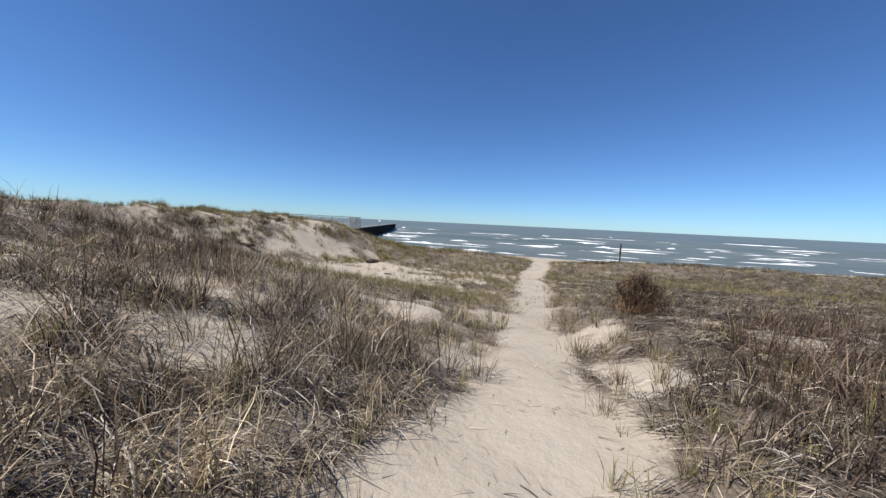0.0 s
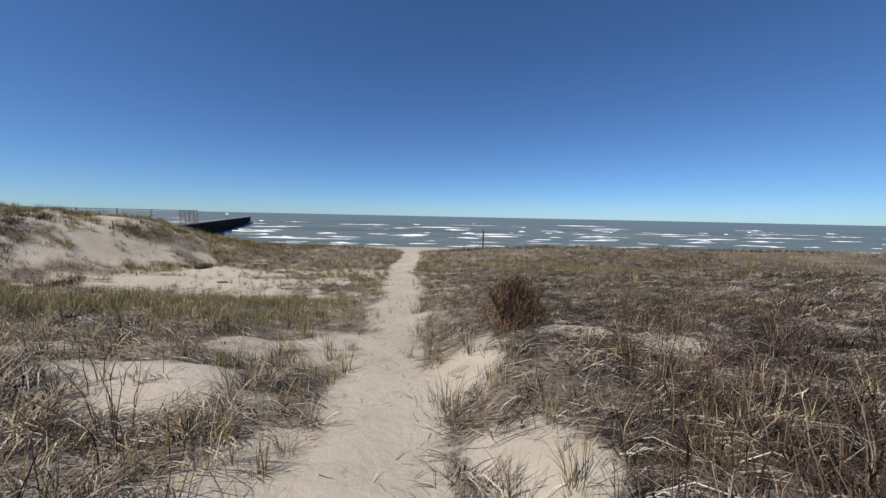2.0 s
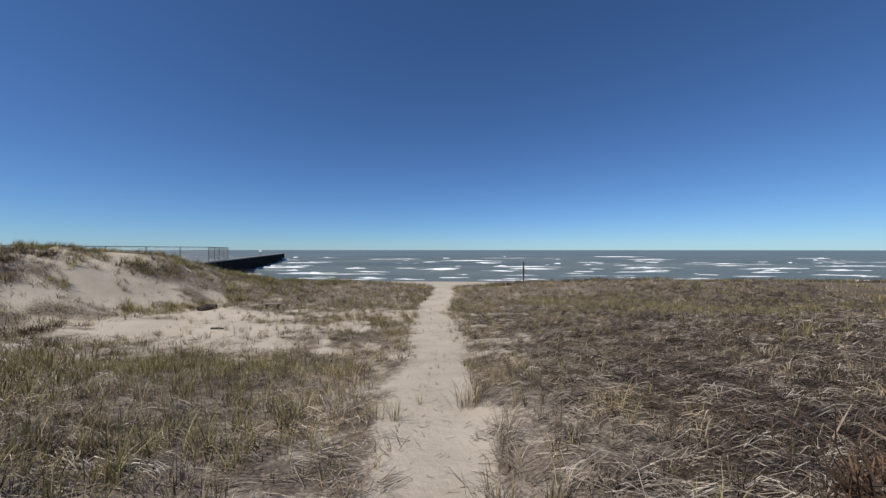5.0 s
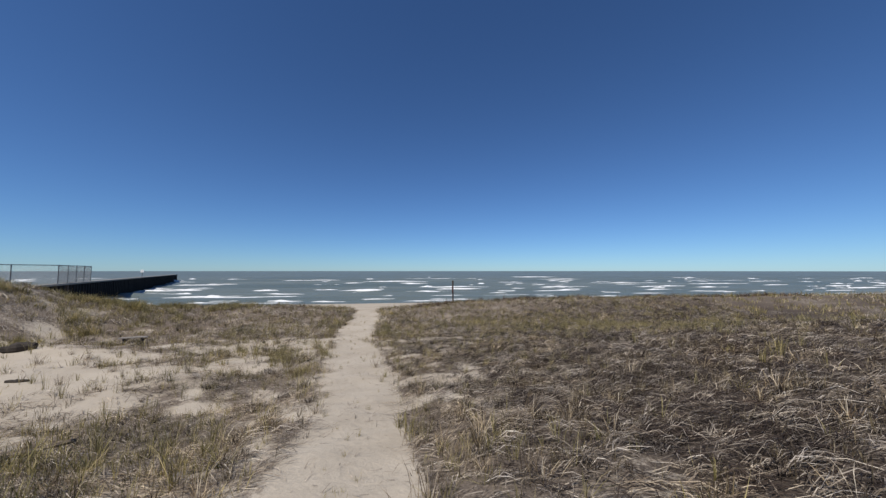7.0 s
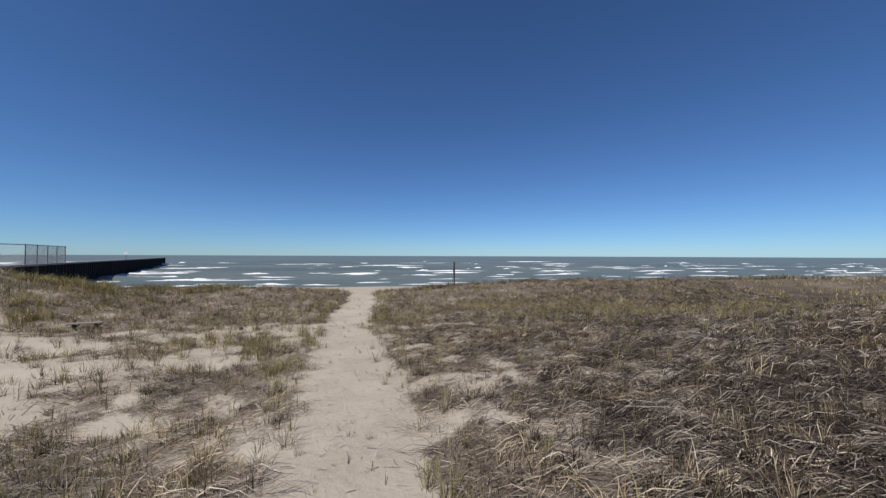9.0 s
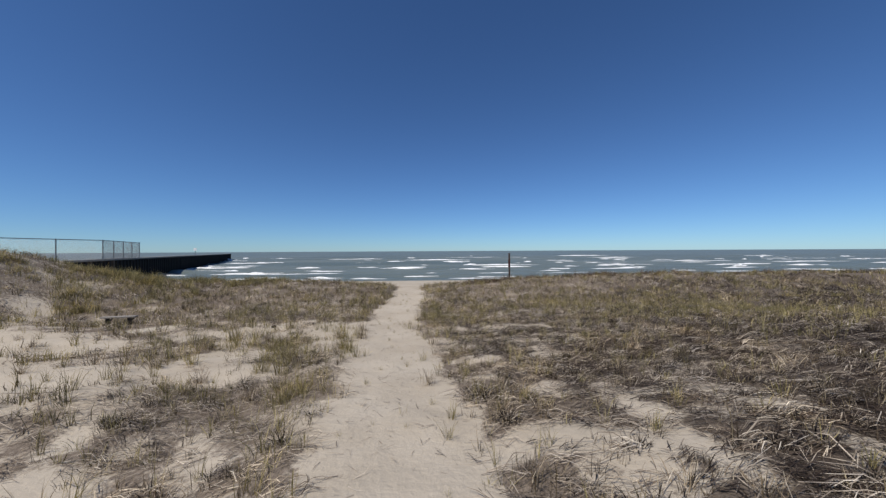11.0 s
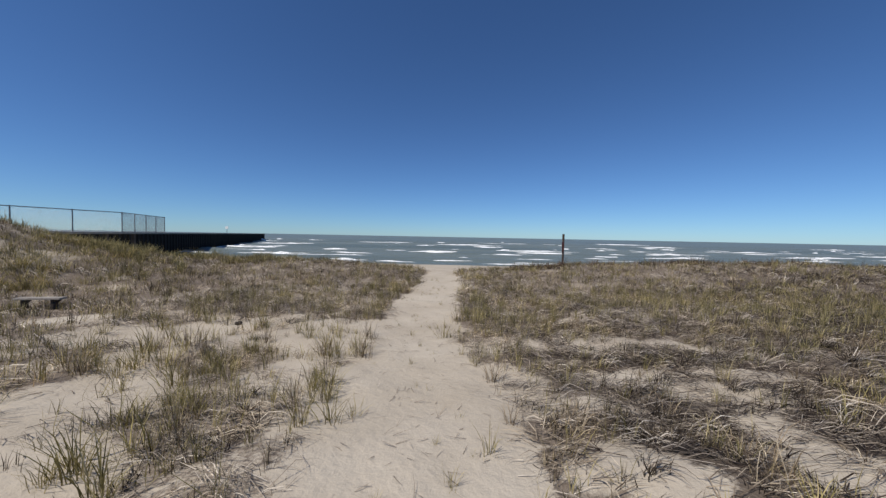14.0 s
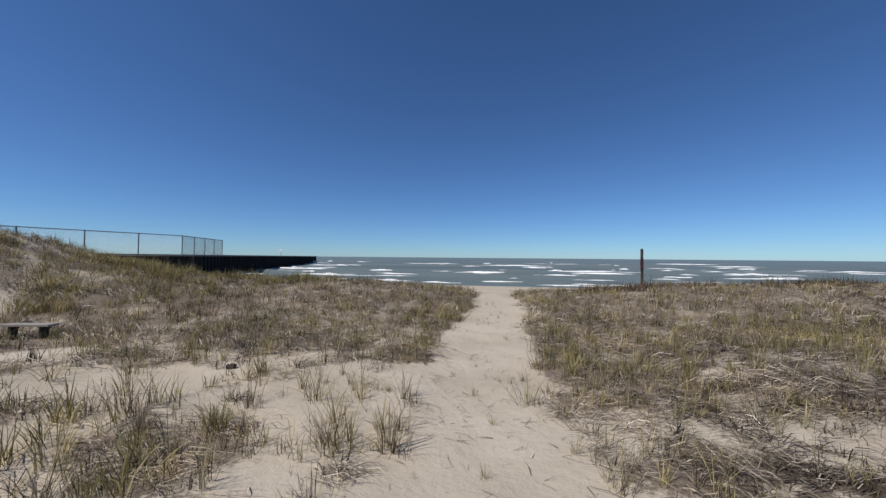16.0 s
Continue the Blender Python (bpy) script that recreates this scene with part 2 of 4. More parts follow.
def land(x, y):
    """The height of the sand."""
    x, y = np.asarray(x, float), np.asarray(y, float)
    z = np.interp(y, PY, PZ)
    cx, half = trail(y)
    off = x - cx
    shore = sm((44 - y) / 8)
    # the slope that rises beside the trail
    z = z + shore * np.where(off > 0, 0.75 * sm(off / 13) * sm((28 - y) / 11) + (0.1 * sm((30 - y) / 8) + 0.15 * sm((11 - y) / 4)) * sm((off - half) / 1.0), 0)
    z = z + np.where(off < 0, 0.7 * sm((-off - 0.3) / 13) * sm((14 - y) / 9) + 0.6 * sm((-off - 5) / 7) * sm((6.5 - y) / 3) + 0.15 * np.clip(-off - 0.6, 0, 3) * sm((10 - y) / 5) * sm((-1 - x + 1) / 1.0), 0)
    # hollow to one side, halfway down
    z = z - 0.3 * sm((-off - 0.6) / 2.0) * sm(1 - np.abs(y - 15.5) / 5.5) * sm((x + 30) / 10)
    # small hummocks
    for hx, hy, rx, ry, up in ((-2.1, 5.2, 0.8, 0.7, 0.26), (1.6, 6.3, 1.1, 0.9, 0.26), (-13.5, 23.2, 2.0, 1.2, 0.25)):
        z = z + up * np.exp(-((x - hx) / rx) ** 2 - ((y - hy) / ry) ** 2)
    # low grass ridge before the beach
    z = z + (0.32 * np.where(off > 0, sm((off - half) / 4.5), sm((-off - half) / 1.6)) + 0.28 * sm((np.abs(off) - half - 1) / 6) + 0.32 * sm((off - 5) / 12)) * sm(1 - np.abs(y - 34.5) / 7)
    # high dune with a bare face
    s = (-15.0 - x) + (y - 26) * 0.42 + 0.9 * sm((y - 26) / 5)
    w = sm(s / 8.5) * sm((37.0 - y - 0.12 * (x + 24)) / 11)
    z = z + w * (1.2 - z) * sm((y + 30) / 30)
    # unevenness
    rough = sm((np.abs(off) - half * 0.6) / 0.8) * shore
    z = z + rough * (0.13 * fbm(x / 2.6, y / 2.6, 3) + 0.05 * fbm(x / 0.7, y / 0.7, 9, 3)) + w * (0.5 * fbm(x / 4.2, y / 4.2, 21) + 0.24 * fbm(x / 1.1, y / 1.1, 23, 3))
    z = z + shore * (1 - rough) * 0.045 * fbm(x / 0.4, y / 0.4, 31, 3)
    return z


def bare(x, y):
    """1 where the sand lies bare, 0 where grass stands."""
    cx, half = trail(y)
    off = x - cx
    edge = 0.35 * fbm(x / 1.1, y / 1.1, 51)
    b = 1 - sm((np.abs(off) - half + edge * 0.5) / 0.35)

    ragged = 0.55 * fbm(x / 1.3, y / 1.3, 61) + 0.3 * fbm(x / 0.4, y / 0.4, 63, 3)

    def spot(px, py, rx, ry, k=1.0):
        d = np.hypot((x - px) / rx, (y - py) / ry) + ragged
        return k * (1 - sm((d - 0.7) / 0.5))
    beside = (spot(0.8, 4.3, 0.6, 1.0, 0.86), spot(0.55, 2.9, 0.3, 0.6, 0.7), spot(0.5, 5.8, 0.65, 1.0, 0.88), spot(2.0, 6.6, 0.45, 0.6, 0.85), spot(2.9, 7.7, 0.7, 0.3, 0.6), spot(4.2, 7.3, 0.4, 0.3, 0.7),
              spot(-2.5, 5.05, 0.95, 0.55, 0.97), spot(-2.6, 6.8, 0.5, 0.5, 0.8), spot(-1.6, 7.3, 0.45, 1.0, 0.82), spot(-1.15, 3.95, 0.5, 0.85, 0.93), spot(-4.0, 3.0, 0.9, 0.6, 0.82), spot(-2.85, 2.2, 0.65, 0.5, 0.9), spot(-4.3, 3.9, 0.6, 0.35, 0.6))
    hollow = (spot(-10.5, 18.9, 4.6, 2.6, 0.93), spot(-7.2, 16.9, 1.6, 0.9, 0.85), spot(-4.6, 16.1, 0.9, 0.45, 0.75), spot(-2.8, 15.0, 0.6, 0.5, 0.55), spot(-2.1, 14.4, 0.4, 0.5, 0.6), spot(-5.2, 19.3, 1.3, 0.6, 0.8), spot(-5.7, 20.7, 0.9, 0.5, 0.9),
              spot(-11.5, 22.0, 3.6, 1.1, 0.93), spot(-6.6, 23.2, 2.6, 0.9, 0.95), spot(-4.2, 23.3, 1.2, 0.8, 0.85), spot(-5.6, 21.4, 0.7, 0.6, 0.85), spot(-2.9, 21.9, 0.7, 1.2, 0.85), spot(-3.4, 24.5, 1.0, 0.75, 0.9), spot(-5.2, 24.5, 1.2, 0.5, 0.75), spot(-19.8, 22.8, 1.7, 1.6, 0.92), spot(-21.8, 25.2, 1.0, 1.7, 0.9), spot(-23.4, 26.5, 1.5, 0.8, 0.7))
    straw_slope = (spot(-0.1, 14.4, 0.35, 0.5, 0.75), spot(0.75, 15.4, 0.5, 0.35, 0.6), spot(0.55, 16.1, 0.4, 0.4, 0.5), spot(1.15, 13.6, 0.4, 0.25, 0.5), spot(-0.75, 21.6, 0.35, 0.6, 0.6), spot(2.5, 23.3, 0.6, 0.35, 0.55),
              spot(1.5, 21.1, 0.6, 0.3, 0.7), spot(-0.25, 19.6, 0.4, 0.3, 0.6), spot(1.4, 19.6, 0.4, 0.25, 0.5), spot(2.6, 21.7, 0.6, 0.3, 0.6))
    for s in (*beside, *hollow, *straw_slope):
        b = np.maximum(b, s)
    return np.maximum(b, sm((y - 38.5) / 1.2))


def greenness(x, y):
    """Where the fresh olive blades stand thickest: near the beach, beside the trail and in the hollow."""
    cx, half = trail(y)
    g = 0.25 + 0.5 * sm((y - 12) / 14) + 0.25 * np.exp(-((np.abs(x - cx) - half - 0.4) / 0.7) ** 2) + 0.3 * fbm(x / 2.5, y / 2.5, 41) - 0.24 * sm((x - cx - 1.0) / 2.5) * sm((31 - y) / 12) - 0.12 * sm((x - cx - 4) / 8)
    g = g + 0.55 * sm((cx - x - 1) / 2) * sm((y - 6.5) / 2) * sm((17 - y) / 3)
    return np.clip(g + 0.35 * sm((-x - 12) / 6), 0.03, 0.95)


def thick(x, y):
    """How densely grass grows."""
    d = (1 - bare(x, y)) * np.clip(0.8 + 0.75 * fbm(x / 1.4, y / 1.4, 71) + 0.55 * fbm(x / 0.4, y / 0.4, 73, 2), 0.04 + (0.58 - 0.42 * sm((y - 12) / 3) * sm((4 - x) / 2)) * sm((x - trail(y)[0] - 0.75) / 1.0) * sm((y - 5.5) / 2), 1)
    cx, half = trail(y)
    close = sm((y - 25.5) / 1.5) * sm((np.abs(x - cx) - half - 0.3) / 1.0) * sm((x + 15) / 3) * 0.55
    band = sm((cx - x - half - 0.35) / 0.6) * sm((y - 8.2) / 1.0) * sm((14.6 - y) / 1.5) * 0.75
    verge = 0.6 * sm((x - cx - half - 0.05) / 0.3) * sm((cx + 3 - x) / 1.0) * sm((y - 7.4) / 0.8) * sm((14 - y) / 1.5)
    d = np.maximum(d, np.maximum(np.maximum(close, band), verge) * (1 - bare(x, y)))
    d = d * (1 - 0.72 * sm((fbm(x / 0.7, y / 0.7, 78, 3) + 0.03) / 0.22) * sm((x - cx - half) / 0.3) * sm((cx + 4.5 - x) / 1.5) * sm((y - 12.5) / 2) * sm((25 - y) / 2))
    left = sm((trail(y)[0] - x) / 1.2) * sm((y - 6) / 5) * sm((26 - y) / 2)
    dune = sm((-12.5 - x) / 4) * sm((y - 16) / 4) * (0.42 + 0.58 * sm((27 - y) / 2)) * sm((36 - y) / 3)
    return d * (1 - 0.24 * left) * (1 - dune * np.clip(0.15 + 0.25 * sm((y - 20) / 3) - 1.25 * fbm(x / 1.3, y / 1.3, 75, 3), 0, 0.9))


def brownness(x, y):
    """Where the mat has rotted to dark brown: the slope away from the dune."""
    off = x - trail(y)[0]
    left = 0.2 * sm((-off - 0.9) / 0.8) * sm((4.6 - y) / 1.2) * np.clip(0.7 + 0.9 * fbm(x / 0.9, y / 0.9, 47, 2), 0, 1)
    return left + np.clip(sm((off - 0.9) / 2.6) * (0.78 - 0.15 * sm((off - 3) / 3) * sm((y - 9) / 3) + 0.6 * fbm(x / 2.2, y / 2.2, 45, 3) + 0.3 * sm((9 - y) / 2)), 0, 0.95) * sm((29 + 7 * sm((off - 7) / 6) - y) / 7)


# ---- mesh helpers ----
def mesh_from(name, verts, faces, mat, smooth=False):
    me = bpy.data.meshes.new(name)
    me.from_pydata(verts, [], faces)
    me.materials.append(mat)
    if smooth:
        me.polygons.foreach_set("use_smooth", [True] * len(me.polygons))
    me.update()
    return me


def mesh_fast(name, co, quads, tris, mat, smooth=True):
    """A mesh from arrays of corners, four-sided and three-sided faces."""
    me = bpy.data.meshes.new(name)
    me.vertices.add(len(co))
    me.vertices.foreach_set("co", np.asarray(co, np.float32).ravel())
    idx = np.concatenate([quads.ravel(), tris.ravel()]).astype(np.int32)
    starts = np.concatenate([np.arange(len(quads)) * 4, len(quads) * 4 + np.arange(len(tris)) * 3]).astype(np.int32)
    me.loops.add(len(idx))
    me.loops.foreach_set("vertex_index", idx)
    me.polygons.add(len(starts))
    me.polygons.foreach_set("loop_start", starts)
    if smooth:
        me.polygons.foreach_set("use_smooth", np.ones(len(starts), bool))
    me.materials.append(mat)
    me.update(calc_edges=True)
    return me


def part(name, bm, mat, parent, label=""):
    me = bpy.data.meshes.new(name)
    bm.to_mesh(me)
    bm.free()
    me.materials.append(mat)
    ob = new(name, me)
    ob.parent = parent
    return tagged(ob, label)


def box(bm, cx, cy, cz, sx, sy, sz, bevel=0.0, turn=None):
    g = bmesh.ops.create_cube(bm, size=1)["verts"]
    for v in g:
        v.co = Vector((v.co.x * sx, v.co.y * sy, v.co.z * sz))
    if bevel:
        es = list({e for v in g for e in v.link_edges})
        g = list({v for f in bmesh.ops.bevel(bm, geom=es, offset=bevel, segments=2, affect="EDGES")["faces"] for v in f.verts} | {v for v in g if v.is_valid})
    m = Matrix.Translation((cx, cy, cz)) @ (turn or Matrix())
    for v in g:
        v.co = m @ v.co
    return g


def tube(bm, pts, radii, sides=8, wob=0.0, rng=random):
    """A closed, tapering round limb along pts."""
    rings = []
    for i, p in enumerate(pts):
        p = Vector(p)
        d = (Vector(pts[min(i + 1, len(pts) - 1)]) - Vector(pts[max(i - 1, 0)])).normalized()
        u = d.cross(Vector((0.31, 0.17, 0.93)) if abs(d.z) < 0.9 else Vector((1, 0, 0))).normalized()
        w = d.cross(u)
        rings.append([bm.verts.new(p + (u * math.cos(t) + w * math.sin(t)) * radii[i] * (1 + rng.uniform(-wob, wob))) for t in [2 * math.pi * k / sides for k in range(sides)]])
    for r0, r1 in zip(rings, rings[1:]):
        for k in range(sides):
            bm.faces.new((r0[k], r0[(k + 1) % sides], r1[(k + 1) % sides], r1[k]))
    bm.faces.new(rings[0][::-1])
    bm.faces.new(rings[-1])


# ---- ground and lake ----
def axis(lo, hi, near_lo, near_hi, step, grow=1.18):
    a_ = list(np.arange(near_lo, near_hi + 1e-6, step))
    s = step
    while a_[-1] < hi:
        s *= grow
        a_.append(min(a_[-1] + s, hi))
    s = step
    while a_[0] > lo:
        s *= grow
        a_.insert(0, max(a_[0] - s, lo))
    return np.array(a_)


def sheet(name, xs, ys, height, mat):
    gx, gy = np.meshgrid(xs, ys)
    co = np.stack([gx, gy, height(gx, gy)], -1).reshape(-1, 3)
    n, m = len(xs), len(ys)
    i = (np.arange(m - 1)[:, None] * n + np.arange(n - 1)[None]).ravel()
    quads = np.stack([i, i + 1, i + n + 1, i + n], -1)
    return new(name, mesh_fast(name, co, quads, np.zeros((0, 3), int), mat))


ground = tagged(sheet("ground", axis(-3500, 3500, -12, 10, 0.15, 1.14), axis(-3000, 4600, -2, 28, 0.15, 1.12), land, SAND),
       "pale trodden dune sand sloping down to the beach", "sand", kind="structure")
spots = np.empty(len(ground.data.vertices) * 3, np.float32)
ground.data.vertices.foreach_get("co", spots)
gx, gy = spots[0::3].astype(float), spots[1::3].astype(float)
humus = ground.data.attributes.new("humus", "FLOAT", "POINT")
humus.data.foreach_set("value", brownness(gx, gy).astype(np.float32))
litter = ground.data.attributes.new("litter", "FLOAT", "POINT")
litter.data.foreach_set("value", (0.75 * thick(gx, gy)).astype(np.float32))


def swell(x, y):
    far = sm((500 - y) / 300)
    bend = y + 5 * fbm(x / 60, y / 60, 77, 2)
    z = 0.16 * np.sin(bend * 0.62 + 1.3 * fbm(x / 25, y / 25, 78, 2)) + 0.12 * fbm(x / 6, y / 2.2, 79, 3)
    along = (x - PIER_A.x) * PIER_DIR.x + (y - PIER_A.y) * PIER_DIR.y
    away = (x - PIER_A.x) * PIER_DIR.y - (y - PIER_A.y) * PIER_DIR.x
    heap = np.clip(0.1 + 1.1 * fbm(along / 2.6, away / 9, 80, 3), 0, 1) * np.exp(-(away / 3.0) ** 2) * sm((along - 4) / 8) * sm((118 - along) / 5)
    return WATER_Z + far * z * sm((y - 48) / 14) + (0.35 + 0.004 * along) * heap


tagged(sheet("water", axis(-3500, 3500, -110, 130, 1.25, 1.18), axis(46, 4700, 46, 190, 0.75, 1.1), swell, WATER),
       "choppy grey-green lake water reaching the horizon", "lake", kind="structure")


def breakers():
    """Long low rolls of white water, each with a ragged edge."""
    rng = np.random.default_rng(5)
    co, quads = [], []
    rows = [(54.5, 0.5, 0.2), (57, 0.25, 0.2), (60, 0.4, 0.35), (63.5, 0.25, 0.25), (67, 0.45, 0.4), (71, 0.25, 0.3), (75, 0.4, 0.5), (79, 0.25, 0.35), (83, 0.4, 0.6), (92, 0.42, 0.7), (102, 0.4, 0.8), (114, 0.38, 0.9), (128, 0.36, 1.0), (144, 0.32, 1.2), (165, 0.26, 1.4), (190, 0.2, 1.6), (225, 0.13, 1.8), (290, 0.06, 2.2)]
    for y0, cover, deep in rows:
        x = -1.6 * y0 - 20
        while x < 2.0 * y0 + 30:
            run = rng.uniform(1.8, 8) * (y0 / 50) ** 0.8 * rng.choice([0.6, 1, 2.0])
            gap = run * (1 - cover) / cover * rng.uniform(0.4, 1.6)
            yy = y0 + rng.normal(0, 0.022 * y0)
            n = int(8 + run * 2)
            for part_ in range(rng.integers(1, 4)):
                u = np.linspace(0, 1, n)
                px = x + u * run * (1 - 0.4 * part_) + part_ * rng.uniform(0, run * 0.5)
                py = yy + part_ * rng.uniform(-2.2, 2.2) * deep + 0.5 * fbm(px / 7, px * 0 + yy, 91)
                frag = 0.62 + 0.85 * fbm(px / (0.22 * run + 0.6), px * 0 + yy * 3, 95, 3)
                body = np.clip(np.sin(np.pi * u) ** 0.6 * frag, 0.0, 1.2)
                wide, high = deep * body * 0.5, (0.1 + 0.15 * deep) * body * (0.7 + 0.5 * rng.random())
                base = len(co) and sum(len(c) for c in co) or 0
                prof = [(-1.0, -0.25), (-0.55, 0.5), (-0.15, 1.0), (0.25, 0.8), (1.0, -0.25)]
                rag = [1 + 0.5 * fbm(px / 0.8, px * 0 + 7 * k + yy, 97) for k in range(5)]
                ring = [np.stack([px, py + wide * a_ * rag[k], swell(px, py + wide * a_) + high * h_ * (rag[k] if h_ > 0 else 1)], -1) for k, (a_, h_) in enumerate(prof)]
                co.append(np.concatenate(ring))
                i = np.arange(n - 1)
                for k in range(4):
                    quads.append(np.stack([base + k * n + i, base + k * n + i + 1, base + (k + 1) * n + i + 1, base + (k + 1) * n + i], -1))
            x += run + gap
    return mesh_fast("breakers", np.concatenate(co), np.concatenate(quads), np.zeros((0, 3), int), FOAM)


tagged(new("breaking_waves", breakers()), "long white foaming breakers rolling towards the beach", "waves", kind="stuff")


# ---- grass ----
def blades(x, y, z, high, lean, turn, wide, bend, levels=3, rng=None, crook=0.25):
    """Tapering bent blades, rooted at x, y, z. lean: 0 upright, 1 lying; turn: the way it leans; bend: how much it droops further."""
    n = len(x)
    face = turn + np.pi / 2 + rng.normal(0, 0.5, n)
    sx, sy = np.cos(face) * wide / 2, np.sin(face) * wide / 2
    cs = []
    px, py, pz = x.copy(), y.copy(), z - 0.02
    ang = lean * 1.35
    for k in range(levels + 1):
        w = 1 - 0.35 * k / levels if k < levels else 0
        if k < levels:
            cs.append(np.stack([px - sx * w, py - sy * w, pz], -1))
            cs.append(np.stack([px + sx * w, py + sy * w, pz], -1))
        else:
            cs.append(np.stack([px, py, pz], -1))
        step = high / levels
        turn = turn + rng.normal(0, crook, n)
        px, py, pz = px + np.cos(turn) * np.sin(ang) * step, py + np.sin(turn) * np.sin(ang) * step, pz + np.cos(ang) * step
        ang = np.minimum(ang + bend, 2.1)
    co = np.stack(cs, 1).reshape(-1, 3)
    per = 2 * levels + 1
    r = np.arange(n) * per
    quads = np.concatenate([np.stack([r + 2 * k, r + 2 * k + 1, r + 2 * k + 3, r + 2 * k + 2], -1) for k in range(levels - 1)]) if levels > 1 else np.zeros((0, 4), int)
    t0 = r + 2 * (levels - 1)
    return co, quads, np.stack([t0, t0 + 1, t0 + 2], -1)


def scatter(rng, area, per_m2, keep):
    x0, x1, y0, y1 = area
    n = int((x1 - x0) * (y1 - y0) * per_m2)
    x, y = rng.uniform(x0, x1, n), rng.uniform(y0, y1, n)
    ok = rng.random(n) < keep(x, y)
    return x[ok], y[ok]


def clumped(rng, area, clumps, per_clump, spread, keep, hole):
    """Roots in clumps: the clump of each blade, how many clumps, the way out from its middle and the place."""
    cx, cy = scatter(rng, area, clumps, keep)
    if hole:
        out = ~((cx > hole[0]) & (cx < hole[1]) & (cy > hole[2]) & (cy < hole[3]))
        cx, cy = cx[out], cy[out]
    n = len(cx)
    k = np.repeat(np.arange(n), rng.integers(max(1, per_clump // 2), per_clump + per_clump // 2 + 1, n))
    a_, r = rng.uniform(0, 2 * np.pi, len(k)), np.abs(rng.normal(0, spread, len(k)))
    return k, n, a_, cx[k] + np.cos(a_) * r, cy[k] + np.sin(a_) * r


def grow(name, mat, rng, area, clumps, per_clump, spread, keep, high, lean, wide, bend, levels, wind=0.6, hole=None):
    """Clumps of standing blades that fan out from their roots, joined into one mesh."""
    k, n, a_, x, y = clumped(rng, area, clumps, per_clump, spread, keep, hole)
    size = np.clip(rng.lognormal(0, 0.28, n), 0.5, 1.8)[k] * rng.uniform(0.55, 1.15, len(k))
    lush = 1 + 0.5 * sm((trail(y)[0] - x - 0.5) / 0.8) * sm((6.5 - y) / 2.5) * sm((x + 7) / 3)
    comb = (0.1 + rng.normal(0, 0.65, n) + np.pi * (rng.random(n) < 0.3))[k]
    turn = np.where(rng.random(len(k)) < wind, comb + rng.normal(0, 0.7, len(k)), a_)
    ln = np.clip(rng.normal(lean, 0.2, len(k)) * (0.5 + 1.0 * rng.random(n)[k]), 0.02, 1.1)
    out = blades(x, y, land(x, y), high * size * lush, ln, turn, wide * rng.uniform(0.6, 1.3, len(k)), bend * rng.uniform(0.3, 1.8, len(k)), levels, rng)
    return new(name, mesh_fast(name, *out, mat))


def lay(name, mat, rng, area, clumps, per_clump, spread, keep, long, rise, wide, stray, levels, both=0.35, hole=None):
    """Old tussocks laid over by wind and snow: each a sheaf of long stalks that arch up from the root and come down along the ground, all combed one way."""
    k, n, a_, x, y = clumped(rng, area, clumps, per_clump, spread, keep, hole)
    m = len(k)
    way = -0.12 + rng.normal(0, 0.38, n) + np.pi * (rng.random(n) < both)
    turn = way[k] + rng.normal(0, stray, m)
    curl = rng.normal(0, 0.32, n)[k] + rng.normal(0, 0.25, m)
    size = np.clip(rng.lognormal(0, 0.25, n), 0.55, 1.7)[k] * rng.uniform(0.5, 1.2, m)
    top = rise * size * rng.uniform(0.15, 1.5, m)
    tilt = rng.uniform(-0.9, 0.9, m)
    w = wide * rng.uniform(0.55, 1.35, m) / 2
    cs, step = [], long * size / levels
    px, py = x.copy(), y.copy()
    for j in range(levels + 1):
        s_ = j / levels
        pz = land(px, py) + top * 2.3 * s_ ** 0.55 * (1 - s_) + 0.006 + 0.02 * rng.random(m)
        if j == levels:
            cs.append(np.stack([px, py, pz], -1))
            break
        ww = w * (1 - 0.45 * s_)
        sx, sy, sz = -np.sin(turn) * np.cos(tilt) * ww, np.cos(turn) * np.cos(tilt) * ww, np.sin(tilt) * ww
        cs += [np.stack([px - sx, py - sy, pz - sz], -1), np.stack([px + sx, py + sy, pz + sz], -1)]
        px, py = px + np.cos(turn) * step, py + np.sin(turn) * step
        turn = turn + curl / levels + rng.normal(0, 0.12, m)
    co = np.stack(cs, 1).reshape(-1, 3)
    r = np.arange(m) * (2 * levels + 1)
    quads = np.concatenate([np.stack([r + 2 * j, r + 2 * j + 1, r + 2 * j + 3, r + 2 * j + 2], -1) for j in range(levels - 1)])
    t0 = r + 2 * (levels - 1)
    return new(name, mesh_fast(name, co, quads, np.stack([t0, t0 + 1, t0 + 2], -1), mat))


def mound(x, y):
    """The tall dry stand beside the start of the trail."""
    off = trail(y)[0] - x
    return sm((off - 0.5) / 0.8) * sm((6.3 - y) / 2.0)


def dry_here(x, y):
    return thick(x, y) * (1 - 0.6 * greenness(x, y)) * (1 - 0.8 * brownness(x, y)) * (0.12 + 0.88 * np.maximum(mound(x, y), sm((y - 26) / 3)))


def green_here(x, y):
    return thick(x, y) * greenness(x, y)


def straw_here(x, y):
    return np.clip(thick(x, y) * 1.25, 0, 1) * (1 - 0.62 * brownness(x, y))


def brown_here(x, y):
    return np.clip(thick(x, y) * 1.25, 0, 1) * brownness(x, y)


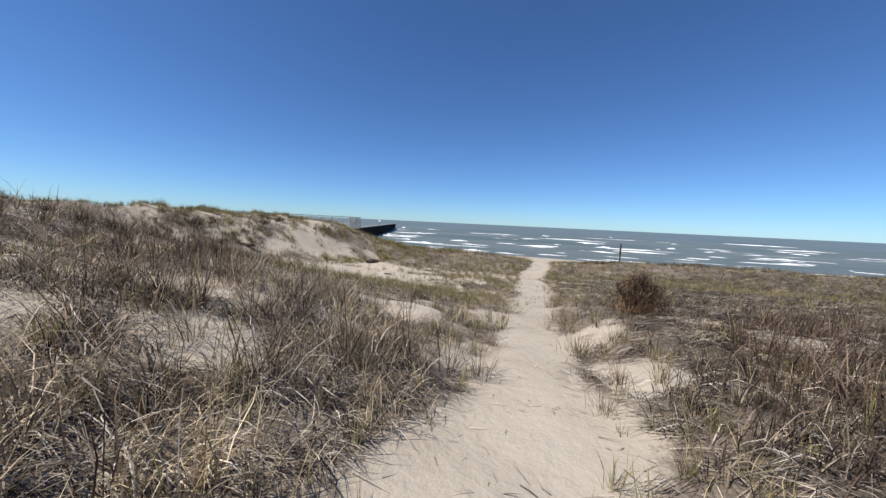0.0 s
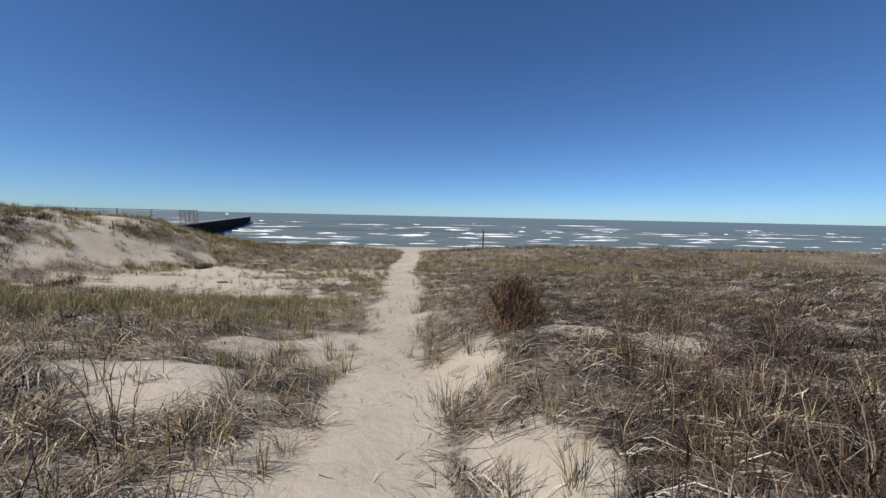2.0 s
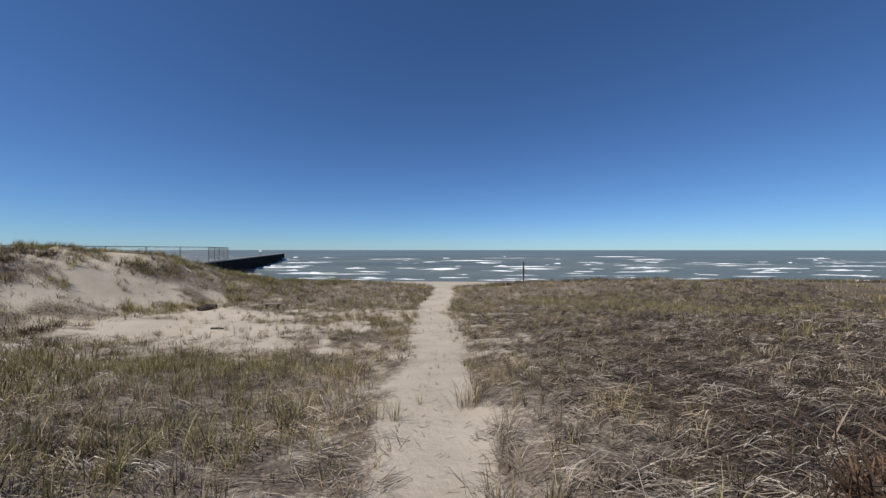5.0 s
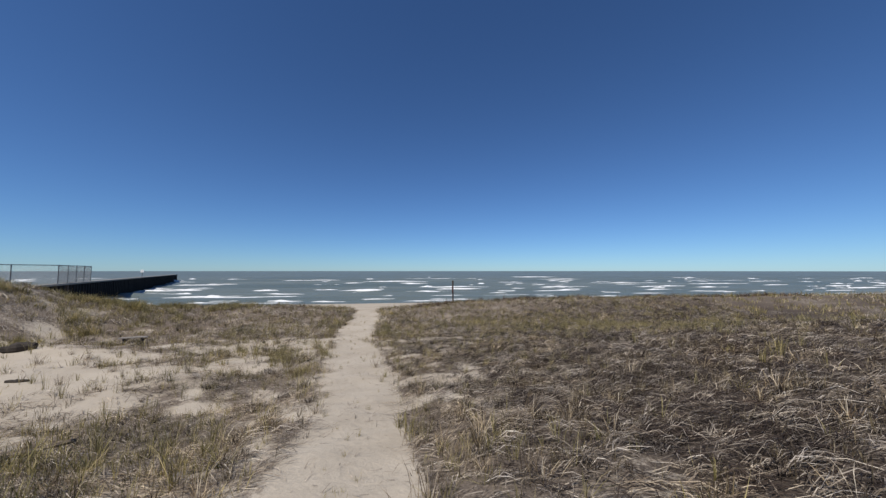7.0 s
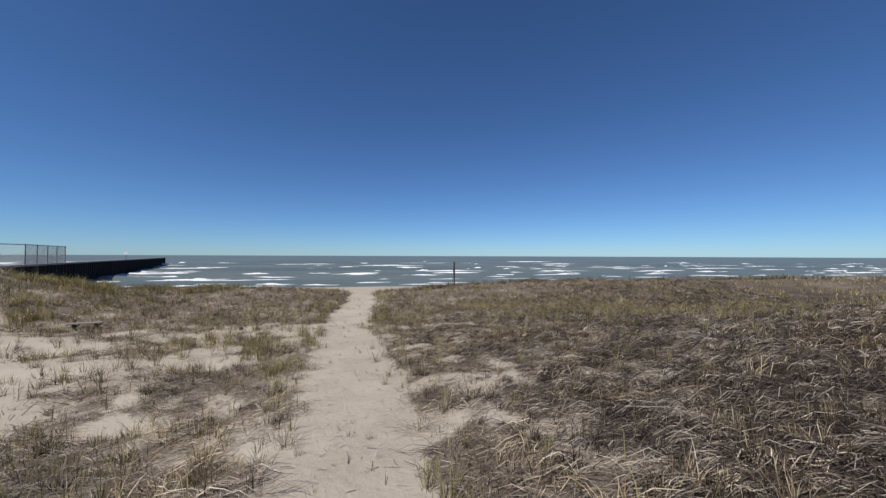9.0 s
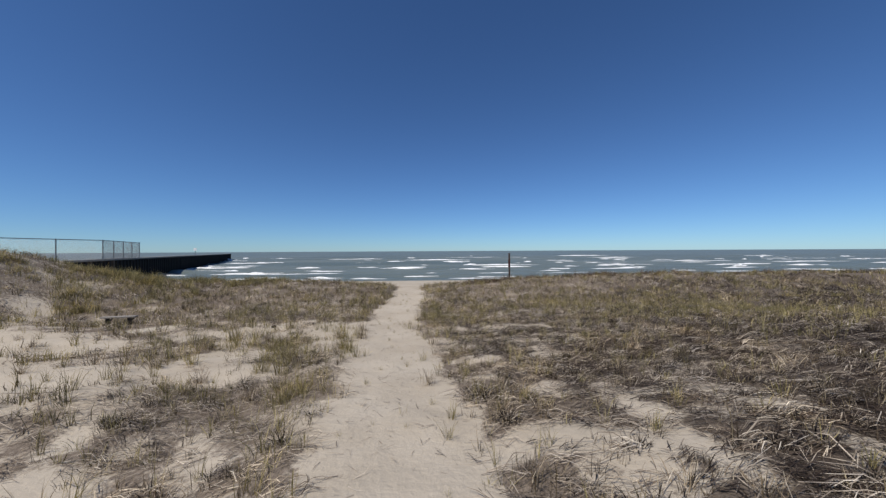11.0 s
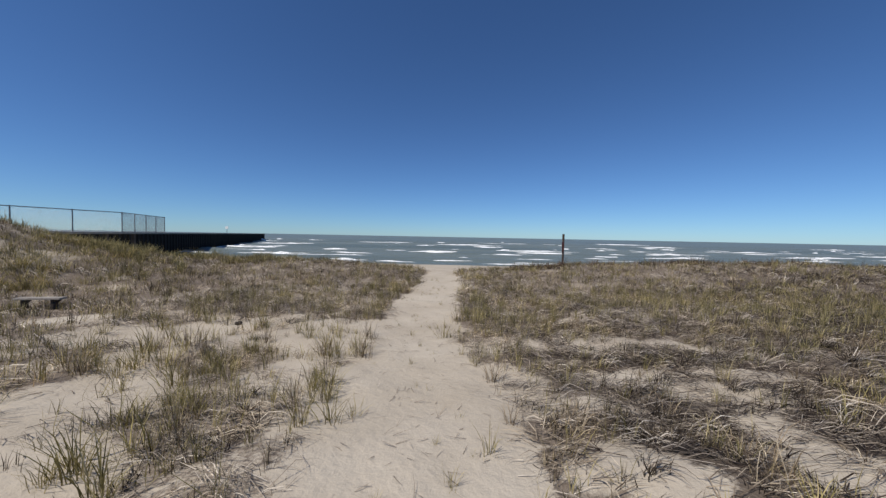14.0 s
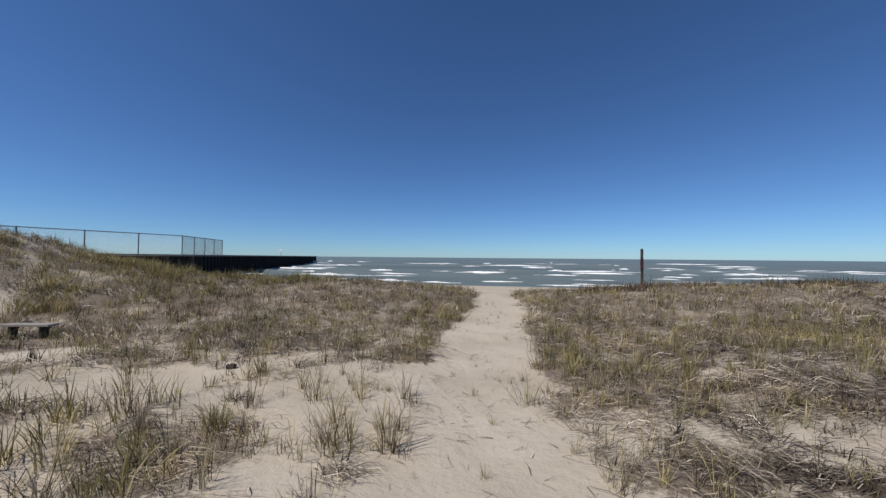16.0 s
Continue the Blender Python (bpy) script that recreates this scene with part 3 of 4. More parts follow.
def stems_here(x, y):
    """Short dead stems still standing through the mat."""
    return thick(x, y) * np.clip(0.55 + 0.9 * fbm(x / 0.8, y / 0.8, 87, 2), 0.08, 1) * (1 - 0.85 * mound(x, y))


def dune_here(x, y):
    s = (-14.0 - x) + (y - 26) * 0.42 + 0.9 * sm((y - 26) / 5)
    return sm(s / 2.5) * np.clip(0.36 + 1.6 * fbm(x / 1.5, y / 1.5, 57, 3), 0, 1) * (1 - 0.88 * bare(x, y))


def singles_here(x, y):
    """Single stems and thin tufts over the half-bare hollow."""
    cx, half = trail(y)
    return sm((cx - x - half) / 0.5) * sm((y - 9) / 2) * sm((26 - y) / 1.5) * np.clip(0.4 + 1.0 * fbm(x / 1.1, y / 1.1, 88, 2), 0, 0.9) * (1 - 0.75 * np.clip(2 * bare(x, y) - 1, 0, 1))


def olive_here(x, y):
    """The fresh green belt across the slope above the hollow."""
    cx, half = trail(y)
    return np.clip(thick(x, y) * 1.2, 0, 1) * sm((cx - x - half - 0.5) / 1.0) * sm((y - 7.0) / 1.2) * sm((14.6 - y) / 2)


def curled_here(x, y):
    return mound(x, y) * thick(x, y)


def brush_here(x, y):
    """Dark low brush on the shoulders of the dune."""
    p = 0
    for bx, by, r in ((-22.6, 20.2, 1.4), (-24.5, 16.8, 2.2), (-20.6, 26.0, 0.9), (-24.5, 23.0, 1.5), (-21.0, 15.5, 1.8), (-17.0, 17.5, 1.0)):
        p = p + np.exp(-((x - bx) / r) ** 2 - ((y - by) / r) ** 2)
    return np.clip(p * (0.75 + 0.9 * fbm(x / 0.9, y / 0.9, 59, 2)), 0, 1)


def sheaves_here(x, y):
    off = x - trail(y)[0]
    return np.clip(thick(x, y) * 1.15, 0, 1) * np.clip(sm((off - 0.7) / 0.8) + 0.65 * sm((-off - 0.8) / 0.8), 0, 1) * np.clip(0.6 + 0.9 * fbm(x / 1.1, y / 1.1, 83, 2), 0.05, 1) * (1 - 0.75 * mound(x, y)) * (1 - 0.6 * sm((8 - y) / 2) * sm(off / 1.5))


def twigs_here(x, y):
    off = np.abs(x - trail(y)[0] - 0.5)
    return sm((off - 2.5) / 2.0) * sm((x + 3) / 3) * sm(1 - np.abs(y - 36.4) / 2.4) * np.clip(0.6 + 0.9 * fbm(x / 2.4, y / 2.4, 85, 2), 0, 1)


def foot_here(x, y):
    """Grey dead bushes of grass along the foot of the ridge."""
    off = trail(y)[0] - x
    return sm((off - 0.9) / 0.8) * sm((x + 15) / 3) * sm(1 - np.abs(y - 25.6 - 0.5 * fbm(x / 1.5, y / 1.5, 89, 2)) / 1.5) * np.clip(0.6 + 0.9 * fbm(x / 0.9, y / 0.9, 90, 2), 0, 1)


def rust_here(x, y):
    spot = 0.8 * np.exp(-((x + 8) / 2.5) ** 2 - ((y - 5) / 2.0) ** 2) + 1.2 * np.exp(-((x - 4.9) / 1.9) ** 2 - ((y - 6.2) / 2.2) ** 2) + 1.0 * np.exp(-((x - 3.2) / 0.8) ** 2 - ((y - 5.0) / 1.0) ** 2) + 0.9 * np.exp(-((x - 3.7) / 0.7) ** 2 - ((y - 6.6) / 0.7) ** 2) + 1.4 * np.exp(-((x - 2.5) / 1.2) ** 2 - ((y - 2.9) / 1.5) ** 2) + 0.3 * np.exp(-((x + 1.6) / 0.6) ** 2 - ((y - 3.2) / 1.0) ** 2) + 0.3 * np.exp(-((x + 1.9) / 0.8) ** 2 - ((y - 1.5) / 0.8) ** 2) + 0.7 * np.exp(-((x + 4.2) / 1.0) ** 2 - ((y - 2.6) / 1.2) ** 2)
    return np.clip(spot, 0, 1) * thick(x, y)


Z1, Z2, Z3, Z4 = (-5.5, 5.5, -1.2, 25), (-9, 13, -2, 30), (-30, 25, -3, 40), (-52, 70, -6, 41)
STANDING = [
    # beside the trail
    ("dry_grass", DRY, Z1, 30, 28, 0.09, dry_here, 0.26, 0.34, 0.0065, 0.34, 3, 0.35, None),
    ("green_grass", GREEN, Z1, 26, 13, 0.045, green_here, 0.25, 0.17, 0.0052, 0.2, 3, 0.3, None),
    ("standing_stems", STEM, Z1, 46, 11, 0.05, stems_here, 0.18, 0.25, 0.0056, 0.12, 2, 0.3, None),
    ("golden_grass", GOLD, (-13, -1.5, 9, 25), 13, 5, 0.05, singles_here, 0.27, 0.15, 0.0068, 0.15, 3, 0.3, None),
    ("green_grass", GREEN, (-13, -1, 6.8, 15), 13, 15, 0.06, olive_here, 0.31, 0.2, 0.0075, 0.22, 3, 0.3, None),
    ("curled_leaves", PALE, (-5.5, 0, -0.5, 7), 26, 14, 0.08, curled_here, 0.24, 0.3, 0.0085, 0.8, 4, 0.3, None),
    # the slopes next to it
    ("dry_grass", DRY, Z2, 12, 20, 0.12, dry_here, 0.27, 0.6, 0.01, 0.42, 2, 0.35, Z1),
    ("green_grass", GREEN, Z2, 22, 14, 0.07, green_here, 0.33, 0.2, 0.008, 0.22, 2, 0.3, Z1),
    ("standing_stems", STEM, Z2, 24, 10, 0.06, stems_here, 0.19, 0.25, 0.009, 0.12, 2, 0.3, Z1),
    # ridge and middle slopes
    ("dry_grass", DRY, Z3, 6, 17, 0.16, dry_here, 0.28, 0.55, 0.015, 0.4, 2, 0.35, Z2),
    ("green_grass", GREEN, Z3, 7.2, 16, 0.13, green_here, 0.32, 0.22, 0.0105, 0.24, 2, 0.3, Z2),
    ("standing_stems", STEM, Z3, 5, 12, 0.12, stems_here, 0.26, 0.28, 0.013, 0.12, 2, 0.3, Z2),
    # outer slopes
    ("dry_grass", DRY, Z4, 2.5, 12, 0.22, dry_here, 0.34, 0.52, 0.03, 0.42, 2, 0.35, Z3),
    ("green_grass", GREEN, Z4, 2.5, 12, 0.2, green_here, 0.38, 0.28, 0.024, 0.24, 2, 0.3, Z3),
    # tussocks on the dune
    ("green_grass", GREEN, (-33, -11, 16, 39), 12, 26, 0.13, dune_here, 0.42, 0.24, 0.013, 0.26, 2, 0.3, None),
    ("golden_grass", GOLD, (-33, -11, 16, 39), 6, 20, 0.15, dune_here, 0.36, 0.5, 0.015, 0.35, 2, 0.3, None),
    # brush on its shoulders
    ("standing_stems", STEM, (-29, -16, 13, 28), 14, 22, 0.14, brush_here, 0.34, 0.34, 0.014, 0.2, 2, 0.3, None),
    ("rusty_grass", RUST, (-29, -16, 13, 28), 5, 20, 0.14, brush_here, 0.36, 0.34, 0.014, 0.2, 2, 0.3, None),
    # grey dead grass at the foot of the ridge
    ("grey_grass", THATCH, (-16, -2, 23.5, 28), 16, 20, 0.09, foot_here, 0.26, 0.35, 0.008, 0.3, 2, 0.3, None),
    # low dead twigs along the top of the beach
    ("rusty_grass", RUST, (0, 40, 32, 39), 13, 20, 0.16, twigs_here, 0.36, 0.4, 0.016, 0.15, 2, 0.4, None),
    # taller brown stalks
    ("rusty_grass", RUST, (-14, 10, 0.6, 11), 21, 18, 0.11, rust_here, 0.4, 0.34, 0.0075, 0.2, 3, 0.4, None),
]
LYING = [
    ("matted_brown_grass", BROWN, Z1, 56, 17, 0.15, brown_here, 0.26, 0.05, 0.0075, 0.7, 2, 0.4, None),
    ("flattened_straw", THATCH, Z1, 33, 14, 0.14, straw_here, 0.28, 0.05, 0.0065, 0.6, 2, 0.35, None),
    ("straw_sheaves", PALE, Z1, 12, 16, 0.06, sheaves_here, 0.31, 0.07, 0.0068, 0.33, 3, 0.35, None),
    ("matted_brown_grass", BROWN, Z2, 27, 13, 0.17, brown_here, 0.3, 0.07, 0.012, 0.7, 2, 0.4, Z1),
    ("flattened_straw", THATCH, Z2, 17, 11, 0.17, straw_here, 0.32, 0.06, 0.011, 0.6, 2, 0.35, Z1),
    ("straw_sheaves", PALE, Z2, 8, 13, 0.08, sheaves_here, 0.38, 0.08, 0.0095, 0.33, 3, 0.35, Z1),
    ("matted_brown_grass", BROWN, Z3, 7, 12, 0.22, brown_here, 0.42, 0.13, 0.018, 0.6, 2, 0.4, Z2),
    ("flattened_straw", THATCH, Z3, 3.4, 9, 0.22, straw_here, 0.4, 0.12, 0.016, 0.6, 2, 0.35, Z2),
    ("straw_sheaves", PALE, Z3, 3.2, 10, 0.1, sheaves_here, 0.45, 0.12, 0.015, 0.3, 3, 0.35, Z2),
]
LABELS = {"matted_brown_grass": "dark brown matted dead grass with pale stalks", "rusty_grass": "tall reddish-brown dead grass stalks", "dry_grass": "dry straw-coloured dune grass bent by the wind", "green_grass": "olive-green upright blades of dune grass", "flattened_straw": "grey flattened straw matted over the sand",
          "standing_stems": "short brown dead stems standing through matted straw", "straw_sheaves": "pale grey stalks laid over in combed sheaves", "golden_grass": "golden-olive blades of dune grass over bare sand", "curled_leaves": "pale curled dead leaves in the tall dry stand", "grey_grass": "grey withered grass along the foot of the ridge"}
for how, rows_ in ((grow, STANDING), (lay, LYING)):
    for seed, (name, mat, *rest) in enumerate(rows_):
        rest, hole = rest[:-1], rest[-1]
        tagged(how(name, mat, np.random.default_rng(100 + seed), *rest, hole=hole), LABELS[name], "grass", kind="stuff")

# the same roots as the sheaves beside the trail; near-black blades paint their shade
tagged(grow("tussock_shade", SHADE, np.random.default_rng(102), Z1, 12, 40, 0.085, sheaves_here, 0.15, 0.5, 0.008, 0.4, 2, 0.1), "near-black blades standing in for shade under old grass tussocks", "grass", kind="stuff")


# ---- pier ----

def pier():
    side = Vector((PIER_DIR.y, -PIER_DIR.x, 0))           # towards the beach with the trail
    base = new("pier")
    base.matrix_world = Matrix(((PIER_DIR.x, -side.x, 0, PIER_A.x), (PIER_DIR.y, -side.y, 0, PIER_A.y), (0, 0, 1, WATER_Z), (0, 0, 0, 1)))
    tagged(base, "long dark steel sheet-pile pier running out into the lake", "pier")
    top = DECK - WATER_Z
    bm = bmesh.new()
    box(bm, (PIER_BACK + PIER_LONG) / 2, PIER_WIDE / 2 + 0.25, top / 2 - 1.05, PIER_LONG - PIER_BACK - 0.4, PIER_WIDE - 0.35, top + 1.7, 0)
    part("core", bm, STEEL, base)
    bm = bmesh.new()
    box(bm, (PIER_BACK + PIER_LONG) / 2, PIER_WIDE / 2, top - 0.09, PIER_LONG - PIER_BACK, PIER_WIDE + 0.1, 0.18, 0.03)
    part("deck", bm, CONCRETE, base, "weathered concrete deck slab")
    # one Z-shaped sheet pile, shared by all
    bm = bmesh.new()
    prof = [(0.0, 0.0), (0.14, 0.12), (0.52, 0.12), (0.66, 0.0), (1.04, 0.0)]
    vs = []
    for z in (-2.2, top - 0.182):
        vs.append([bm.verts.new((px, py - 0.02, z)) for px, py in prof] + [bm.verts.new((px, py + 0.02, z)) for px, py in reversed(prof)])
    m = len(vs[0])
    for k in range(m):
        bm.faces.new((vs[0][k], vs[0][(k + 1) % m], vs[1][(k + 1) % m], vs[1][k]))
    bm.faces.new(vs[1])
    bmesh.ops.recalc_face_normals(bm, faces=bm.faces)
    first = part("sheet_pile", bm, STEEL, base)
    rusted = first.data.copy()
    rusted.materials[0] = RUSTY
    rng = random.Random(4)
    for i in range(1, int((PIER_LONG - PIER_BACK) / 1.04)):
        old = -5 < PIER_BACK + i * 1.04 < 7 and rng.random() < 0.5
        o = new("sheet_pile", rusted if old else first.data)
        tagged(o, "rust-brown weathered sheet pile" if old else "")
        o.parent = base
        o.location = (PIER_BACK + i * 1.04, rng.uniform(-0.015, 0.015), 0)
    first.location = (PIER_BACK, 0, 0)
    return base


pier()


def fence():
    """Chain-link fence: a run along the pier's edge and one back along the landward end."""
    base = new("chain_link_fence")
    base.location = (PIER_A.x, PIER_A.y, DECK)
    tagged(base, "grey galvanised chain-link fence on the pier's edge", "fence")
    a0 = Vector((-0.25, -0.1, 0))
    far = a0 + PIER_DIR * 10.8
    back = a0 + Vector((-3.6, -14.5, 0))
    back2 = a0 + Vector((-5.5, -26.0, 0))
    high = 1.95
    bm = bmesh.new()
    tube(bm, [(0, 0, 0), (0, 0, high + 0.05)], [0.045, 0.045], 8)
    first = part("post", bm, GALV, base)
    spots = [a0 + (far - a0) * (k / 4) for k in range(5)] + [a0 + (back - a0) * (k / 4) for k in range(1, 5)] + [back + (back2 - back) * (k / 3) for k in range(1, 4)]
    first.location = spots[0]
    for s in spots[1:]:
        o = new("post", first.data)
        o.parent, o.location = base, s
    for p, q in ((a0, far), (a0, back), (back, back2)):
        bm = bmesh.new()
        tube(bm, [p + Vector((0, 0, high)), q + Vector((0, 0, high))], [0.035, 0.035], 8)
        part("top_rail", bm, GALV, base)
        d, run = (q - p).normalized(), (q - p).length
        nrm = Vector((-d.y, d.x, 0))
        co, tri, pitch, w = [], [], 0.09, 0.005
        s = -high
        while s < run:
            for rise in (1, -1):
                u0, u1 = max(s, 0), min(s + high, run)
                if u1 - u0 > 0.02:
                    z0, z1 = (u0 - s, u1 - s) if rise > 0 else (high - (u0 - s), high - (u1 - s))
                    i = len(co)
                    for u, z in ((u0, z0), (u1, z1)):
                        c = p + d * u + Vector((0, 0, z)) + nrm * 0.003 * rise
                        co += [c + nrm * w, c - nrm * w * 0.5 + Vector((0, 0, w)), c - nrm * w * 0.5 - Vector((0, 0, w))]
                    tri += [(i, i + 1, i + 4, i + 3), (i + 1, i + 2, i + 5, i + 4), (i + 2, i, i + 3, i + 5)]
            s += pitch
        ob = new("wire_mesh", mesh_from("wire_mesh", co, tri, GALV))
        ob.parent = base
    return base


fence()


def pier_sign():
    p = PIER_A + PIER_DIR * 49 - Vector((PIER_DIR.y, -PIER_DIR.x, 0)) * 0.7
    base = new("sign_post")
    base.location = (p.x, p.y, DECK)
    tagged(base, "small white sign board on a post on the pier", "sign")
    bm = bmesh.new()
    tube(bm, [(0, 0, 0), (0, 0, 1.5)], [0.05, 0.05], 8)
    part("pole", bm, GALV, base)
    bm = bmesh.new()
    box(bm, 0.02, -0.08, 1.3, 0.7, 0.05, 0.6, 0.01)
    part("board", bm, WHITE, base, "white painted board")


pier_sign()


# ---- things on the sand ----
def height(x, y):
    return float(land(np.array([x]), np.array([y]))[0])


def wooden_post():
    x, y = 5.2, 39.2
    g, top = height(x, y), 0.02
    rng = random.Random(2)
    base = new("wooden_post")
    base.location = (x, y, g)
    tagged(base, "weathered dark wooden post with a reddish board on the beach", "post")
    bm = bmesh.new()
    tube(bm, [(0, 0, z) for z in (-0.5, 0.4, 1.0, 1.6, top - g - 0.04, top - g)], [0.066, 0.064, 0.066, 0.065, 0.066, 0.056], 14, 0.07, rng)
    part("shaft", bm, POSTWOOD, base)
    bm = bmesh.new()
    box(bm, -0.03, -0.085, top - g - 0.8, 0.15, 0.035, 0.6, 0.008)
    part("board", bm, REDWOOD, base, "faded reddish-brown painted board")


wooden_post()


def jetty():
    """The end of a second low pier far along the shore."""
    base = new("jetty")
    base.location = (122.0, 72.5, WATER_Z)
    tagged(base, "dark steel and timber jetty far along the shore", "jetty")
    for name, low, top, back, wide in (("deck", -0.05, 0.36, -1.0, 3.6), ("beam", -3.6, -0.42, 0.0, 3.0)):
        bm = bmesh.new()
        box(bm, 15 + back / 2, 0, (low + top) / 2 - WATER_Z, 30 - back, wide, top - low, 0.05)
        part(name, bm, STEEL, base)
    bm = bmesh.new()
    tube(bm, [(0, 0, -2.5), (0, 0, -0.1 - WATER_Z)], [0.24, 0.22], 10, 0.05, random.Random(8))
    first = part("pile", bm, POSTWOOD, base)
    for k in range(14):
        o = first if k == 0 else new("pile", first.data)
        o.parent, o.location = base, (0.3 + 4.6 * (k // 2), -1.65 if k % 2 else 1.65, 0)


jetty()


def bench():
    x, y = -11.66, 25.1
    base = new("plank_bench")
    base.matrix_world = Matrix.Translation((x, y, height(x, y))) @ Matrix.Rotation(radians(12), 4, "Z")
    tagged(base, "low grey weathered plank bench among the grass", "bench")
    bm = bmesh.new()
    box(bm, 0, 0, 0.31, 1.0, 0.22, 0.045, 0.008)
    part("plank", bm, GREYWOOD, base)
    for dx in (-0.33, 0.3):
        bm = bmesh.new()
        box(bm, dx, 0.0, 0.1, 0.07, 0.14, 0.37, 0.01)
        part("leg", bm, DARKWOOD, base, "dark wooden post leg")
        bm = bmesh.new()
        tube(bm, [(dx, -0.05, 0.14), (dx + 0.18, -0.05, 0.285)], [0.022, 0.022], 6)
        part("brace", bm, DARKWOOD, base, "slanting wooden brace")


bench()


def driftwood(name, label, x, y, long, thick_, turn, mat, seed, lift=0.0, category="driftwood"):
    rng = random.Random(seed)
    bm = bmesh.new()
    n = 7
    pts = [(long * (k / (n - 1) - 0.5), rng.uniform(-0.05, 0.05) * long, thick_ * 0.55 + lift * k / (n - 1) + rng.uniform(-0.15, 0.15) * thick_) for k in range(n)]
    tube(bm, pts, [thick_ * (0.55 + 0.45 * math.sin(math.pi * (k + 0.6) / n)) for k in range(n)], 9, 0.18, rng)
    for _ in range(2):
        k = rng.randrange(1, n - 1)
        p = Vector(pts[k])
        q = p + Vector((rng.uniform(-0.25, 0.25) * long, rng.uniform(-0.25, 0.25) * long, rng.uniform(0.05, 0.2) * long))
        tube(bm, [p, p.lerp(q, 0.5) + Vector((0, 0, 0.02)), q], [thick_ * 0.4, thick_ * 0.3, thick_ * 0.12], 6, 0.15, rng)
    me = bpy.data.meshes.new(name)
    bm.to_mesh(me)
    bm.free()
    me.materials.append(mat)
    ob = tagged(new(name, me), label, category)
    ob.matrix_world = Matrix.Translation((x, y, height(x, y))) @ Matrix.Rotation(radians(turn), 4, "Z")
    return ob


driftwood("driftwood_log", "brown driftwood log lying below the dune", -21.6, 18.2, 1.6, 0.13, 15, POSTWOOD, 21, 0.0, "log")
driftwood("driftwood_stump", "dark gnarled driftwood stump in the grass", -13.95, 22.9, 0.95, 0.17, 10, DARKWOOD, 12, 0.1, "stump")


def buried_board():
    x, y = -5.5, 13.75
    base = new("buried_board")
    base.matrix_world = Matrix.Translation((x, y, height(x, y) + 0.06)) @ pose(0, 0, 0, -22, -7, 20)
    tagged(base, "weathered brown board half buried in the grass", "board")
    bm = bmesh.new()
    box(bm, 0, 0, 0.0, 0.85, 0.19, 0.045, 0.007)
    part("plank", bm, BOARD, base)
    bm = bmesh.new()
    box(bm, -0.06, 0.0, -0.05, 0.7, 0.07, 0.06, 0.007)
    part("batten", bm, BOARD, base, "square batten under the plank")


buried_board()
driftwood("driftwood_stick", "short dark stick lying on bare sand", -10.37, 18.92, 0.5, 0.05, 5, DARKWOOD, 13, 0.0, "stick")
driftwood("driftwood_stick", "small dark lump of charred wood on sand", -5.98, 24.17, 0.13, 0.045, 30, DARKWOOD, 14, 0.0, "stick")


def tuft_mesh(name, seed, n, high, spread, lean, mat):
    rng = np.random.default_rng(seed)
    a_, r = rng.uniform(0, 2 * np.pi, n), np.abs(rng.normal(0, spread, n))
    out = blades(np.cos(a_) * r, np.sin(a_) * r, np.zeros(n), high * rng.uniform(0.45, 1.15, n), np.clip(rng.normal(lean, 0.15, n), 0.03, 1), a_ + rng.normal(0, 0.6, n), 0.0062 * rng.uniform(0.6, 1.3, n), rng.uniform(0.05, 0.4, n), 3, rng)
    return mesh_fast(name, *out, mat)


TUFTS = [tuft_mesh("grass_tuft", 300 + k, n, h, sp, ln, GOLD if k % 3 else DRY) for k, (n, h, sp, ln) in enumerate([(44, 0.34, 0.08, 0.17), (34, 0.33, 0.07, 0.2), (22, 0.28, 0.06, 0.24), (56, 0.36, 0.11, 0.18), (10, 0.22, 0.04, 0.3), (28, 0.33, 0.06, 0.16)])]


def tuft(x, y, k, size, turn):
    ob = new("grass_tuft", TUFTS[k])
    ob.matrix_world = Matrix.Translation((x, y, height(x, y))) @ Matrix.Rotation(turn, 4, "Z") @ Matrix.Diagonal((size, size, size, 1))
    tagged(ob, "olive-green dune grass tuft rooted in bare sand" if k % 3 else "dry straw-coloured grass tuft rooted in bare sand", "grass tuft", "tufts on the bare sand")


for i, (x, y) in enumerate([(-5.25, 22.28), (-4.01, 23.23), (-2.87, 22.51), (-3.41, 22.36), (-4.17, 22.3), (-5.43, 21.72), (-3.07, 23.59), (-3.57, 23.48), (-5.45, 23.9), (-6.22, 22.5), (-3.33, 22.62), (-6.21, 22.34), (-2.82, 22.43), (-4.69, 21.02), (-4.46, 21.54), (-6.44, 21.42)]):
    tuft(x, y, i % 6, 1.15 + 0.2 * (i % 3), i * 1.3)
for i, (x, y) in enumerate([(0.42, 3.3), (0.6, 4.0), (0.95, 3.9), (0.72, 3.05), (0.32, 5.05), (1.35, 3.36), (0.8, 2.5), (1.1, 2.95), (0.25, 5.2), (0.7, 5.5), (-0.24, 6.87), (0.1, 6.9), (0.95, 5.9), (0.55, 6.2), (-1.0, 6.2), (-1.55, 5.75), (-1.6, 5.2), (-1.3, 6.7), (-0.85, 3.15), (-1.0, 4.25), (-0.8, 3.6), (-1.75, 6.4)]):
    tuft(x, y, (3, 0, 5, 2)[i % 4], 0.75 + 0.2 * (i % 3), i * 2.1)
